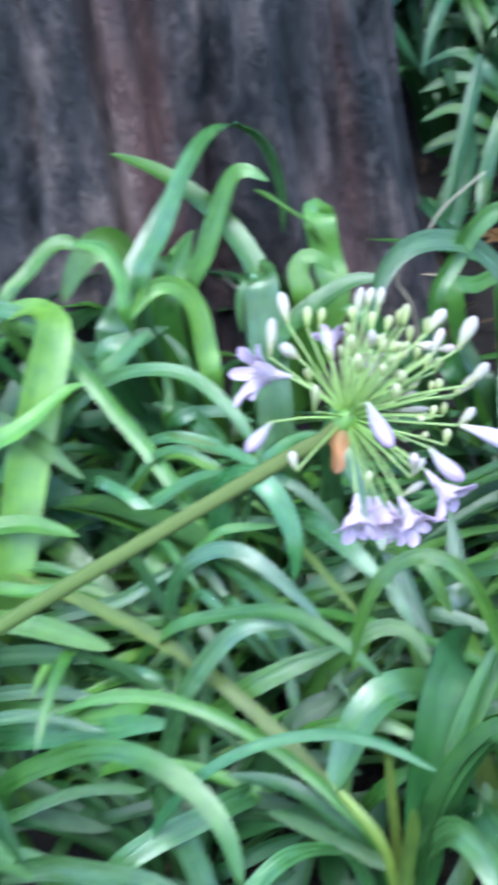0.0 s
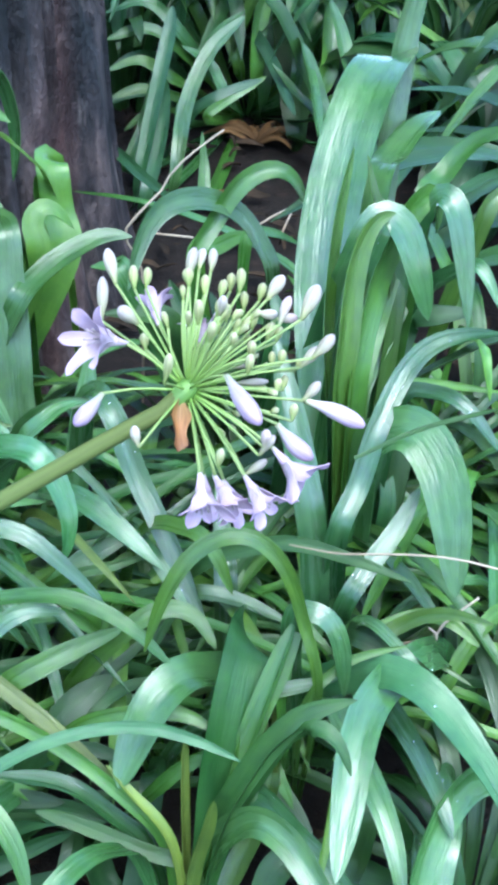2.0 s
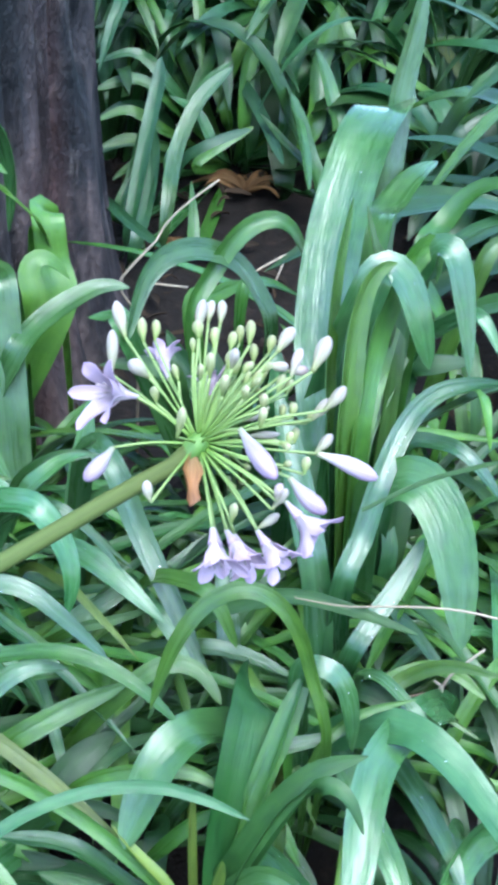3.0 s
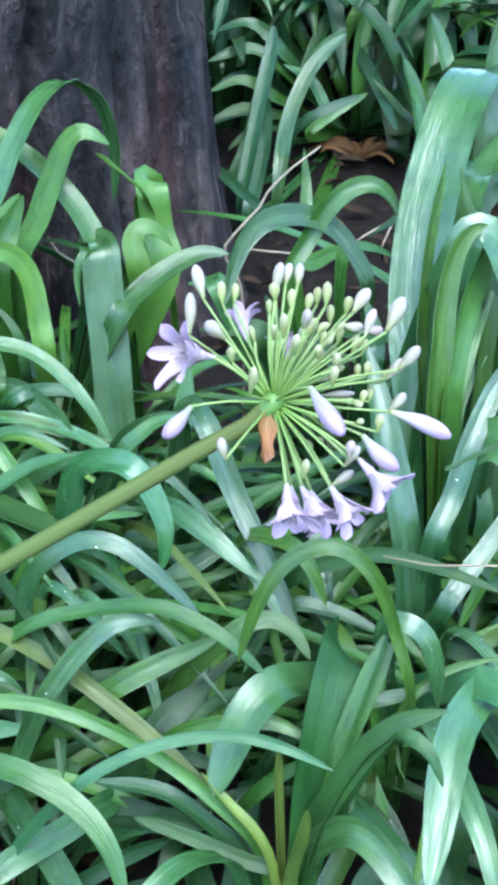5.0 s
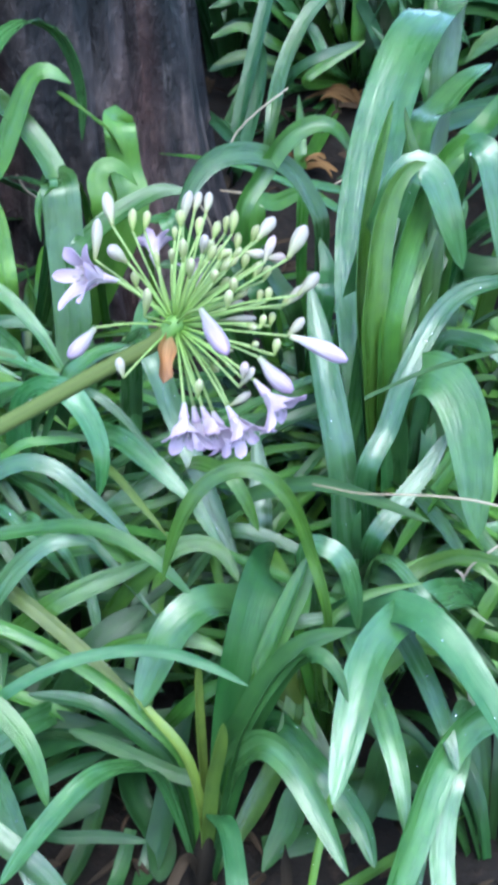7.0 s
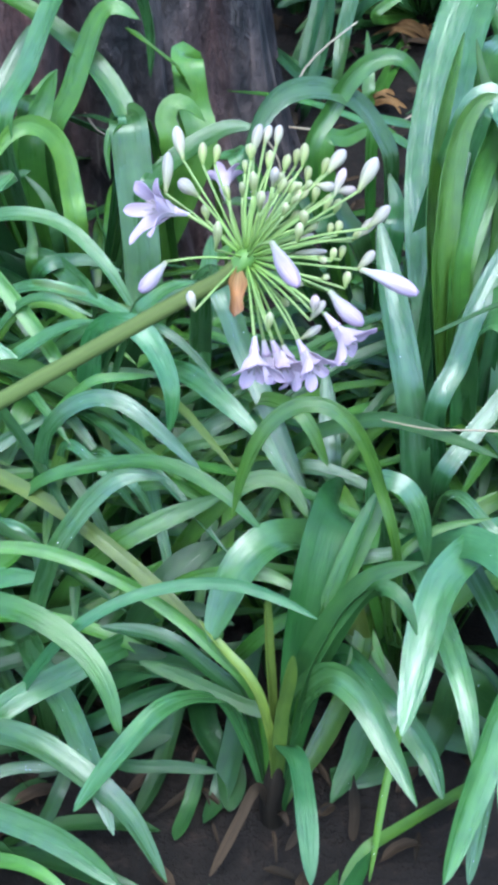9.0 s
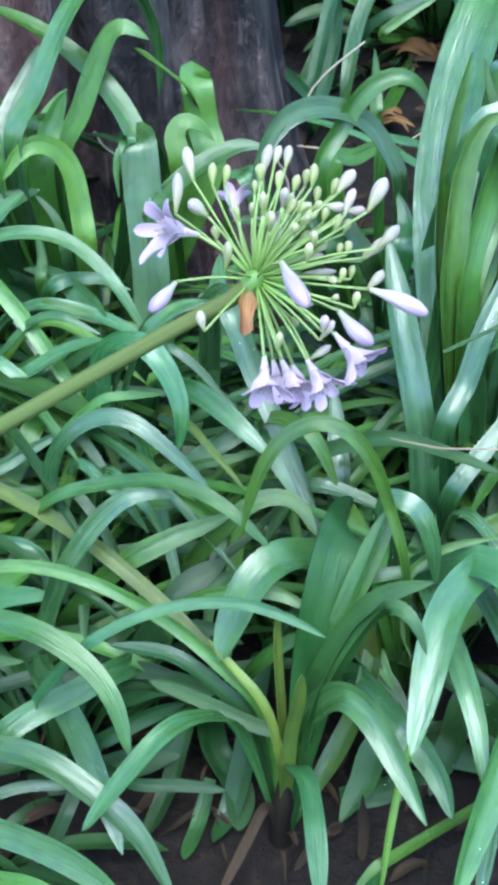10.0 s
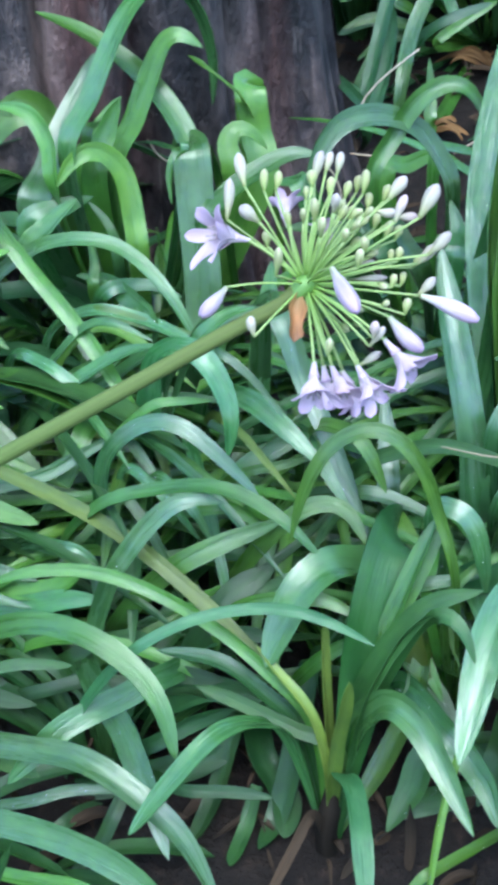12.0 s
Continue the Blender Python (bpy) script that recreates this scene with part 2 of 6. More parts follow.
def soil_material():
    """Damp brown earth with crumbs and old leaf mould."""
    mat, tree, shader, node = graph("soil")
    link = tree.links.new
    spot = node("ShaderNodeTexCoord")
    big = node("ShaderNodeTexNoise", Scale=4.0, Detail=6.0, Roughness=0.65)
    small = node("ShaderNodeTexNoise", Scale=70.0, Detail=6.0, Roughness=0.7)
    for one in (big, small):
        link(spot.outputs["Object"], one.inputs["Vector"])
    base = ramp(tree, small.outputs["Fac"], [(0.3, (0.006, 0.005, 0.004)), (0.55, (0.014, 0.010, 0.008)), (0.78, (0.060, 0.036, 0.025))])
    base = mixed(tree, node, big.outputs["Fac"], base, (0.012, 0.009, 0.008))
    link(base, shader.inputs["Base Color"])
    shader.inputs["Roughness"].default_value = 0.85
    shader.inputs["Specular IOR Level"].default_value = 0.12
    bump = node("ShaderNodeBump", Strength=0.9, Distance=0.02)
    link(small.outputs["Fac"], bump.inputs["Height"])
    link(bump.outputs[0], shader.inputs["Normal"])
    return mat


def crown_material():
    mat, tree, shader, node = graph("unseen_crown_leaf")
    info = node("ShaderNodeNewGeometry")
    tree.links.new(ramp(tree, info.outputs["Random Per Island"], [(0.0, (0.02, 0.06, 0.018)), (1.0, (0.05, 0.11, 0.03))]), shader.inputs["Base Color"])
    shader.inputs["Roughness"].default_value = 0.5
    return mat


def water_material():
    """A clear drop: mostly see-through, with a bright gloss."""
    mat, tree, shader, node = graph("water_bead")
    clear = node("ShaderNodeBsdfTransparent")
    gloss = node("ShaderNodeBsdfGlossy", Roughness=0.05)
    blend = node("ShaderNodeMixShader", Fac=0.3)
    tree.links.new(clear.outputs[0], blend.inputs[1])
    tree.links.new(gloss.outputs[0], blend.inputs[2])
    tree.links.new(blend.outputs[0], tree.nodes["Material Output"].inputs["Surface"])
    return mat


water_bead = water_material()
unseen_crown_leaf = crown_material()
bark = bark_material()
soil = soil_material()



# ---- builders ----
def slope(y):
    """Height of the gently rising bed."""
    y = max(-2.0, min(4.0, y))
    return 0.04 + 0.10 * (y - 0.6)


def mesh_from(name, verts, faces, uvs, material):
    mesh = bpy.data.meshes.new(name)
    mesh.from_pydata(verts, [], faces)
    layer = mesh.uv_layers.new(name="UVMap")
    index = np.empty(len(mesh.loops), dtype=np.int32)
    mesh.loops.foreach_get("vertex_index", index)
    layer.data.foreach_set("uv", np.asarray(uvs, dtype=np.float32)[index].ravel())
    mesh.polygons.foreach_set("use_smooth", np.ones(len(mesh.polygons), dtype=bool))
    mesh.materials.append(material)
    mesh.update()
    return mesh


def part(name, mesh, parent, label=""):
    ob = new(name, mesh)
    ob.parent = parent
    ob.matrix_parent_inverse = parent.matrix_world.inverted()
    return tagged(ob, label)


def thing(name, at, label, category, group="", kind=""):
    ob = new(name)
    ob.empty_display_size = 0.05
    ob.location = at
    ob.matrix_world = Matrix.Translation(at)
    return tagged(ob, label, category, group, kind)


def curve_through(points, count):
    """Even samples of a smooth curve through a few points."""
    pts = [Vector(p) for p in points]
    pts = [2 * pts[0] - pts[1]] + pts + [2 * pts[-1] - pts[-2]]
    fine = []
    for a, b, c, d in zip(pts, pts[1:], pts[2:], pts[3:]):
        for k in range(12):
            s = k / 12
            fine.append(0.5 * (2 * b + (c - a) * s + (2 * a - 5 * b + 4 * c - d) * s * s + (3 * b - a - 3 * c + d) * s**3))
    fine.append(pts[-2])
    reach = [0.0]
    for a, b in zip(fine, fine[1:]):
        reach.append(reach[-1] + (b - a).length)
    out, k = [], 0
    for n in range(count):
        want = reach[-1] * n / (count - 1)
        while k < len(fine) - 2 and reach[k + 1] < want:
            k += 1
        out.append(fine[k].lerp(fine[k + 1], (want - reach[k]) / max(reach[k + 1] - reach[k], 1e-9)))
    return out, reach[-1]


def blade_width(s, root, tip, blunt, knee):
    k = min(1.0, s / knee)
    grow = root + (1 - root) * k * k * (3 - 2 * k)
    if s > tip:
        u = (s - tip) / (1 - tip)
        grow *= max(0.0, 1 - u**2.5) ** blunt
    return max(grow, 0.04)


def strap(points, width, facing, fold=0.10, count=16, thick=0.0006, root=0.55, wave=0.015, seed=0, tip=0.62, blunt=0.75, knee=0.40):
    """A strap leaf: a keeled blade with thickness along a curve, its face towards a given side."""
    rng = random.Random(seed)
    line, length = curve_through(points, count)
    for _ in range(3):
        line = [line[0]] + [(line[n - 1] + line[n] * 2 + line[n + 1]) / 4 for n in range(1, count - 1)] + [line[-1]]
    ways = [(line[min(n + 1, count - 1)] - line[max(n - 1, 0)]).normalized() for n in range(count)]
    sides = []
    for ahead in ways:
        side = ahead.cross(facing)
        if sides and side.dot(sides[-1]) < 0:
            side = -side
        sides.append(side)
    for _ in range(8):
        sides = [(sides[max(n - 1, 0)] + sides[n] * 2 + sides[min(n + 1, count - 1)]) / 4 for n in range(count)]
    verts, faces, uvs = [], [], []
    across = (-1.0, -0.5, 0.0, 0.5, 1.0)
    phase, twist = rng.random() * 6, rng.uniform(-0.25, 0.25)
    for n, at in enumerate(line):
        s = n / (count - 1)
        ahead = ways[n]
        side = (sides[n] - ahead * sides[n].dot(ahead)).normalized()
        up = side.cross(ahead)
        if up.dot(facing) < 0:
            up = -up
        turn = twist * (s - 0.5)
        side, up = side * math.cos(turn) + up * math.sin(turn), up * math.cos(turn) - side * math.sin(turn)
        w = width * blade_width(s, root, tip, blunt, knee)
        top = []
        for u in across:
            lift = fold * w * abs(u) ** 1.2 + wave * w * math.sin(7 * s + phase + 1.5 * u) * abs(u)
            top.append(at + side * (u * w / 2) + up * lift)
        low = [v - up * thick for v in top]
        verts += top + low + [top[0], low[0], top[4], low[4]]
        uvs += [(u / 2 + 0.5, s * length * 10) for u in across + across + (-1, -1, 1, 1)]
        if n:
            a, b = 14 * (n - 1), 14 * n
            for k in range(4):
                faces.append((a + k, a + k + 1, b + k + 1, b + k))
                faces.append((a + 6 + k, a + 5 + k, b + 5 + k, b + 6 + k))
            faces.append((a + 11, a + 10, b + 10, b + 11))
            faces.append((a + 12, a + 13, b + 13, b + 12))
    return verts, faces, uvs


def bead_mesh():
    bm = bmesh.new()
    bmesh.ops.create_uvsphere(bm, u_segments=10, v_segments=6, radius=1.0)
    mesh = bpy.data.meshes.new("water_drop")
    bm.to_mesh(mesh)
    bm.free()
    mesh.polygons.foreach_set("use_smooth", np.ones(len(mesh.polygons), dtype=bool))
    mesh.materials.append(water_bead)
    return mesh


bead = bead_mesh()
TOWARDS = Vector((0, -0.62, 0.78))
count_leaves = [0]


def clump(at, label="clump of wet green strap leaves growing from the soil", group="strap-leaved clumps"):
    return thing("agapanthus_clump", at, label, "plant", group)


def leaf(plant, material, width, points, root=0.34, turn=None, knee=0.40):
    count_leaves[0] += 1
    rng = random.Random(count_leaves[0])
    if material is leaf_wet:
        off = Vector((rng.uniform(-0.15, 0.15), rng.uniform(-0.1, 0.1), rng.uniform(-0.1, 0.1)))
    else:
        off = Vector((rng.choice((-1, 1)) * rng.uniform(0.25, 0.65), rng.uniform(-0.3, 0.3), rng.uniform(-0.3, 0.3)))
    facing = (TOWARDS + off).normalized()
    if turn:
        facing = Vector(turn).normalized()
    pts = [Vector(p) for p in points]
    high = pts[0].z - slope(pts[0].y)
    if material in (dry_leaf, tan_leaf):
        pass
    elif root < 0.2:
        # springs from the crown of its clump
        pts.insert(0, plant.location + Vector((0, 0, 0.02)))
    elif high > 0.03 and width > 0.005:
        # goes on down between the other leaves to the soil
        back = (pts[0] - pts[1]).normalized()
        low = pts[0] + back * min(0.05, high * 0.5) + Vector((0, 0.02, -0.25 * high))
        foot = low + Vector((back.x * 0.03, 0.03, 0))
        foot.z = slope(foot.y)
        pts = [foot, low] + pts
        root = 0.35
    v, f, u = strap(pts, 0.89 * width, facing, fold=rng.uniform(0.05, 0.20), seed=count_leaves[0], count=60, root=root,
                    wave=0.03, tip=rng.uniform(0.62, 0.80), blunt=rng.uniform(0.5, 0.8), knee=knee)
    blade = part("leaf", mesh_from("leaf", v, f, u, material), plant)
    if material is leaf_wet or plant["label"].endswith("beaded with water"):
        for _ in range(rng.randint(5, 12)):
            n, k = rng.randint(22, 55), rng.randint(1, 3)
            a, b = v[14 * n + k], v[14 * n + k + rng.choice((-1, 1))]
            drop = part("water_drop", bead, blade)
            size = rng.uniform(0.0004, 0.0011)
            drop.location = a.lerp(b, rng.random() * 0.8)
            drop.scale = (size, size * rng.uniform(0.8, 1.4), size * 0.75)
    return blade


def tube(points, radii, segments=8, count=12):
    """A round stalk along a curve, its ends closed."""
    line, length = curve_through(points, count)
    verts, faces, uvs = [], [], []
    side = None
    for n, at in enumerate(line):
        s = n / (count - 1)
        ahead = (line[min(n + 1, count - 1)] - line[max(n - 1, 0)]).normalized()
        if side is None:
            side = ahead.orthogonal().normalized()
        side = (side - ahead * side.dot(ahead)).normalized()
        other = ahead.cross(side)
        k = s * (len(radii) - 1)
        i = min(int(k), len(radii) - 2)
        r = radii[i] + (radii[i + 1] - radii[i]) * (k - i)
        for m in range(segments):
            a = 2 * math.pi * m / segments
            verts.append(at + (side * math.cos(a) + other * math.sin(a)) * r)
            uvs.append((m / segments, s))
        if n:
            p, q = segments * (n - 1), segments * n
            for m in range(segments):
                faces.append((p + m, p + (m + 1) % segments, q + (m + 1) % segments, q + m))
    faces.append(tuple(range(segments))[::-1])
    faces.append(tuple(range(segments * (count - 1), segments * count)))
    return verts, faces, uvs


# ---- ground ----
def ground():
    def steps(lo, hi, near_lo, near_hi, fine, coarse):
        a = list(np.geomspace(1.0, 1 + near_lo - lo, coarse))
        b = list(np.geomspace(1.0, 1 + hi - near_hi, coarse))
        return [near_lo - (v - 1) for v in a[:0:-1]] + list(np.linspace(near_lo, near_hi, fine)) + [near_hi + (v - 1) for v in b[1:]]

    xs, ys = steps(-90, 90, -1.2, 1.4, 110, 16), steps(-60, 160, 0.2, 3.2, 120, 16)
    verts, faces, uvs = [], [], []
    for y in ys:
        for x in xs:
            rough = 0.012 * noise.noise(Vector((x * 6, y * 6, 0))) + 0.006 * noise.noise(Vector((x * 25, y * 25, 3)))
            verts.append((x, y, slope(y) + rough))
            uvs.append((x, y))
    w = len(xs)
    for j in range(len(ys) - 1):
        for i in range(w - 1):
            faces.append((j * w + i, j * w + i + 1, (j + 1) * w + i + 1, (j + 1) * w + i))
    ob = new("ground", mesh_from("ground", verts, faces, uvs, soil))
    return tagged(ob, "damp dark brown garden soil under the plants", "ground", kind="structure")


ground()


# ---- tree ----
def tree_trunk():
    at = Vector((-0.36, 1.47, slope(1.47)))
    tree = thing("tree_trunk", at, "broad grey-brown tree trunk with furrowed stringy bark", "tree trunk")
    around, rows_up = 220, 150
    verts, faces, uvs = [], [], []
    for j in range(rows_up):
        h = -0.06 + 2.6 * (j / (rows_up - 1)) ** 1.5
        for i in range(around):
            a = 2 * math.pi * i / around
            r = 0.294 + 0.062 * math.exp(-max(h, -0.05) / 0.17) - 0.02 * max(0, h - 0.4)
            c, s = math.cos(a), math.sin(a)
            flute = noise.noise(Vector((c * 2.2, s * 2.2, h * 0.35)))
            plate = noise.noise(Vector((c * 9, s * 9, h * 1.1 + 5)))
            thread = noise.noise(Vector((c * 26, s * 26, h * 2.6 + 9)))
            crack = max(0.0, 0.16 - abs(noise.noise(Vector((c * 6.5, s * 6.5, h * 0.8 + 2))))) / 0.16
            # a deep fold runs up from the foot
            fold = math.exp(-(((a - 5.33) / 0.13) ** 2)) + 0.5 * math.exp(-(((a - 5.93) / 0.06) ** 2))
            r -= 0.075 * fold * max(0.0, min(1.0, (0.42 - h) / 0.25))
            r += 0.014 * flute + 0.013 * plate + 0.008 * thread - 0.026 * crack * crack
            verts.append((c * r, s * r, h))
            uvs.append((i / around, h))
    for j in range(rows_up - 1):
        for i in range(around):
            n = (i + 1) % around
            faces.append((j * around + i, j * around + n, (j + 1) * around + n, (j + 1) * around + i))
    faces.append(tuple(range(around * (rows_up - 1), around * rows_up)))
    ob = new("bark", mesh_from("bark", verts, faces, uvs, bark))
    ob.parent = tree
    # unseen limbs and leafy crown, added to shade the bed behind
    rng = random.Random(9)
    tips = []
    for k in range(7):
        a = k * 0.9 + rng.uniform(-0.2, 0.2)
        out = Vector((math.cos(a), math.sin(a), 0))
        pts = [Vector((0, 0, 2.2)) + out * 0.15, Vector((0, 0, 2.8)) + out * 0.6, Vector((0, 0, 3.3 + rng.uniform(-0.2, 0.3))) + out * rng.uniform(1.1, 1.5)]
        v, f, u = tube(pts, [0.11, 0.07, 0.03], 10, 10)
        limb = new("limb", mesh_from("limb", v, f, u, bark))
        limb.parent = tree
        tips += [pts[1].lerp(pts[2], 0.4), pts[2]]
    verts, faces, uvs = [], [], []
    for k in range(2600):
        heart = tips[k % len(tips)]
        at = heart + Vector((rng.gauss(0, 0.42), rng.gauss(0, 0.42), rng.gauss(0.1, 0.24)))
        d = Vector((rng.gauss(0, 1), rng.gauss(0, 1), rng.gauss(0, 0.5))).normalized()
        e = d.cross(Vector((rng.gauss(0, 1), rng.gauss(0, 1), rng.gauss(0, 1)))).normalized()
        size = rng.uniform(0.05, 0.10)
        n = len(verts)
        verts += [at, at + d * size * 0.5 + e * size * 0.28, at + d * size, at + d * size * 0.5 - e * size * 0.28]
        uvs += [(0.5, 0), (1, 0.5), (0.5, 1), (0, 0.5)]
        faces.append((n, n + 1, n + 2, n + 3))
    crown = new("crown", mesh_from("crown", verts, faces, uvs, unseen_crown_leaf))
    crown.parent = tree
    return tree


tree_trunk()

HUB = Vector((0.0003, 0.6520, 0.4911))
SCAPE = [(0.0003, 0.6520, 0.4911), (-0.0080, 0.6461, 0.4843), (-0.0375, 0.6344, 0.4726), (-0.0778, 0.6178, 0.4555), (-0.1212, 0.5998, 0.4371), (-0.1784, 0.5805, 0.4104), (-0.2434, 0.5581, 0.3772), (-0.3107, 0.5364, 0.3401)]
SCAPE = [Vector(p) for p in SCAPE]
SCAPE_FOOT = Vector((-0.4707, 0.5864, 0.0386))



# ---- the flower head ----
umbel = thing("agapanthus_flower", SCAPE_FOOT, "pale lilac agapanthus umbel of buds on a leaning green stalk", "flower")
stalk = [tuple(SCAPE_FOOT)] + [tuple(p) for p in SCAPE[::-1]]
part("flower_stalk", mesh_from("flower_stalk", *tube(stalk, [0.0062, 0.0060, 0.0056, 0.0050, 0.0047, 0.0046], 14, 40), scape_skin), umbel, "thick smooth olive-green stalk")


def receptacle():
    verts, faces, uvs = [], [], []
    axis = (SCAPE[0] - SCAPE[1]).normalized()
    v, f, u = tube([SCAPE[1] + axis * 0.002, SCAPE[0], SCAPE[0] + axis * 0.007], [0.0045, 0.0054, 0.0062, 0.0055, 0.002], 12, 10)
    part("receptacle", mesh_from("receptacle", v, f, u, heart_skin), umbel)


receptacle()


def bud(plant, skin, neck, tip, width):
    """A closed bud on its own thin pedicel from the heart of the umbel."""
    a, b = Vector(neck), Vector(tip)
    axis = (b - a).normalized()
    rng = random.Random(int(a.x * 1e5) + int(b.z * 1e5))
    heart = HUB + (a - HUB).normalized() * 0.004
    out = (a - heart)
    bend = heart + out * 0.55 + Vector((rng.uniform(-1, 1), rng.uniform(-1, 1), rng.uniform(-0.4, 1.2))) * 0.0022
    length = (b - a).length
    bow = axis.orthogonal().normalized() * length * rng.uniform(-0.05, 0.05)
    r = width * (0.50 if skin is bud_lilac else 0.46)
    shape = [r * 0.32, r * 0.38, r * 0.52, r * 0.72, r * 0.88, r * 0.97, r * 1.0, r * 0.95, r * 0.78, r * 0.3]
    v, f, u = tube([a, (a + b) / 2 + bow, b], shape, 10, 14)
    ob = part("bud", mesh_from("bud", v, f, u, skin), plant)
    v, f, u = tube([heart, bend, a], [0.0008, 0.00068, 0.0008], 6, 9)
    part("pedicel", mesh_from("pedicel", v, f, u, pedicel_skin), ob)
    return ob


def floret(plant, neck, mouth, length, flare):
    """An open flower: six recurved petals from a short tube, and curved stamens."""
    a, m = Vector(neck), Vector(mouth)
    axis = (m - a).normalized()
    rng = random.Random(int(a.x * 1e5) + 7)
    v, f, u = tube([a - axis * 0.002, a + axis * length * 0.14, a + axis * length * 0.30], [0.0012, 0.0019, 0.0032], 8, 6)
    ob = part("floret", mesh_from("floret", v, f, u, petal_lilac), plant, "open pale lilac flower with six petals")
    one = axis.orthogonal().normalized()
    spin = rng.random() * 6
    for k in range(6):
        ang = spin + k * math.pi / 3 + rng.uniform(-0.1, 0.1)
        out = (Matrix.Rotation(ang, 3, axis) @ one).normalized()
        fl = flare * rng.uniform(0.7, 1.3)
        pts = [a + axis * length * 0.16 + out * 0.0012, a + axis * length * 0.44 + out * length * 0.11,
               a + axis * length * 0.72 + out * length * 0.30 * fl, a + axis * length * (rng.uniform(0.84, 0.98) - 0.08 * (k % 2)) + out * length * 0.52 * fl]
        wide = length * (0.23 if k % 2 else 0.29)
        v, f, u = strap(pts, wide, -out + axis * 0.35, fold=0.16, count=14, thick=0.0003, root=0.40, wave=0.16, seed=k + int(length * 1e5), tip=0.70, blunt=0.55)
        u = [(x, n // 14 / 13) for n, (x, y) in enumerate(u)]
        part("petal", mesh_from("petal", v, f, u, petal_lilac), ob)
    for k in range(5):
        ang = spin + 0.5 + k * 1.26
        out = (Matrix.Rotation(ang, 3, axis) @ one).normalized()
        v, f, u = tube([a + axis * length * 0.2, a + axis * length * 0.55 + out * length * 0.05, a + axis * length * 0.78 + out * length * 0.13],
                       [0.00035, 0.0003, 0.00028, 0.0007], 5, 8)
        part("stamen", mesh_from("stamen", v, f, u, stamen_skin), ob)
    heart = HUB + (a - HUB).normalized() * 0.004
    v, f, u = tube([heart, heart.lerp(a, 0.55) + Vector((0, 0, 0.002)), a], [0.0010, 0.00085, 0.0010], 6, 9)
    part("pedicel", mesh_from("pedicel", v, f, u, pedicel_skin), ob)
    return ob



bud(umbel, bud_white, (-0.0373, 0.6962, 0.5288), (-0.0421, 0.7117, 0.5415), 0.0076)
bud(umbel, bud_white, (-0.0448, 0.6705, 0.5208), (-0.0444, 0.6889, 0.5366), 0.0069)
bud(umbel, bud_green, (-0.0270, 0.7040, 0.5213), (-0.0278, 0.7164, 0.5294), 0.0057)
bud(umbel, bud_green, (-0.0207, 0.7094, 0.5193), (-0.0198, 0.7208, 0.5259), 0.0054)
bud(umbel, bud_white, (-0.0259, 0.6622, 0.5242), (-0.0359, 0.6640, 0.5328), 0.0085)
bud(umbel, bud_green, (-0.0216, 0.6630, 0.5082), (-0.0230, 0.6683, 0.5153), 0.0057)
bud(umbel, bud_green, (-0.0133, 0.6232, 0.5129), (-0.0112, 0.6237, 0.5298), 0.0054)
bud(umbel, bud_white, (0.0020, 0.7055, 0.5280), (0.0055, 0.7196, 0.5395), 0.0069)
bud(umbel, bud_white, (0.0080, 0.7136, 0.5297), (0.0107, 0.7251, 0.5362), 0.0060)
bud(umbel, bud_white, (0.0145, 0.7133, 0.5285), (0.0163, 0.7255, 0.5361), 0.0060)
bud(umbel, bud_green, (0.0015, 0.6940, 0.5296), (0.0008, 0.7016, 0.5363), 0.0069)
bud(umbel, bud_green, (0.0106, 0.7006, 0.5206), (0.0117, 0.7110, 0.5275), 0.0057)
bud(umbel, bud_green, (0.0196, 0.7005, 0.5194), (0.0221, 0.7102, 0.5252), 0.0057)
bud(umbel, bud_green, (0.0174, 0.6851, 0.5160), (0.0193, 0.6937, 0.5221), 0.0057)
bud(umbel, bud_green, (0.0299, 0.7028, 0.5212), (0.0314, 0.7148, 0.5301), 0.0060)
bud(umbel, bud_green, (0.0256, 0.7119, 0.5171), (0.0269, 0.7216, 0.5231), 0.0057)
bud(umbel, bud_green, (0.0326, 0.7007, 0.5115), (0.0332, 0.7107, 0.5179), 0.0054)
bud(umbel, bud_white, (0.0448, 0.6974, 0.5206), (0.0541, 0.7086, 0.5292), 0.0082)
bud(umbel, bud_green, (0.0415, 0.7063, 0.5144), (0.0444, 0.7160, 0.5203), 0.0060)
bud(umbel, bud_white, (0.0623, 0.6834, 0.5167), (0.0720, 0.6971, 0.5302), 0.0094)
bud(umbel, bud_pink, (0.0491, 0.6720, 0.5199), (0.0544, 0.6806, 0.5321), 0.0060)
bud(umbel, bud_white, (0.0378, 0.6849, 0.5199), (0.0495, 0.6859, 0.5181), 0.0063)
bud(umbel, bud_pink, (0.0496, 0.6870, 0.5147), (0.0610, 0.6909, 0.5134), 0.0063)
bud(umbel, bud_green, (0.0433, 0.6748, 0.5076), (0.0468, 0.6821, 0.5151), 0.0060)
bud(umbel, bud_green, (0.0486, 0.6792, 0.5045), (0.0522, 0.6863, 0.5101), 0.0054)
bud(umbel, bud_green, (0.0368, 0.6911, 0.5051), (0.0391, 0.6995, 0.5108), 0.0054)
bud(umbel, bud_green, (0.0324, 0.6514, 0.5113), (0.0328, 0.6544, 0.5202), 0.0057)
bud(umbel, bud_green, (0.0508, 0.6668, 0.4979), (0.0522, 0.6727, 0.5039), 0.0054)
bud(umbel, bud_green, (0.0298, 0.6376, 0.5101), (0.0312, 0.6396, 0.5208), 0.0054)
bud(umbel, bud_white, (0.0677, 0.6668, 0.5025), (0.0794, 0.6752, 0.5122), 0.0076)
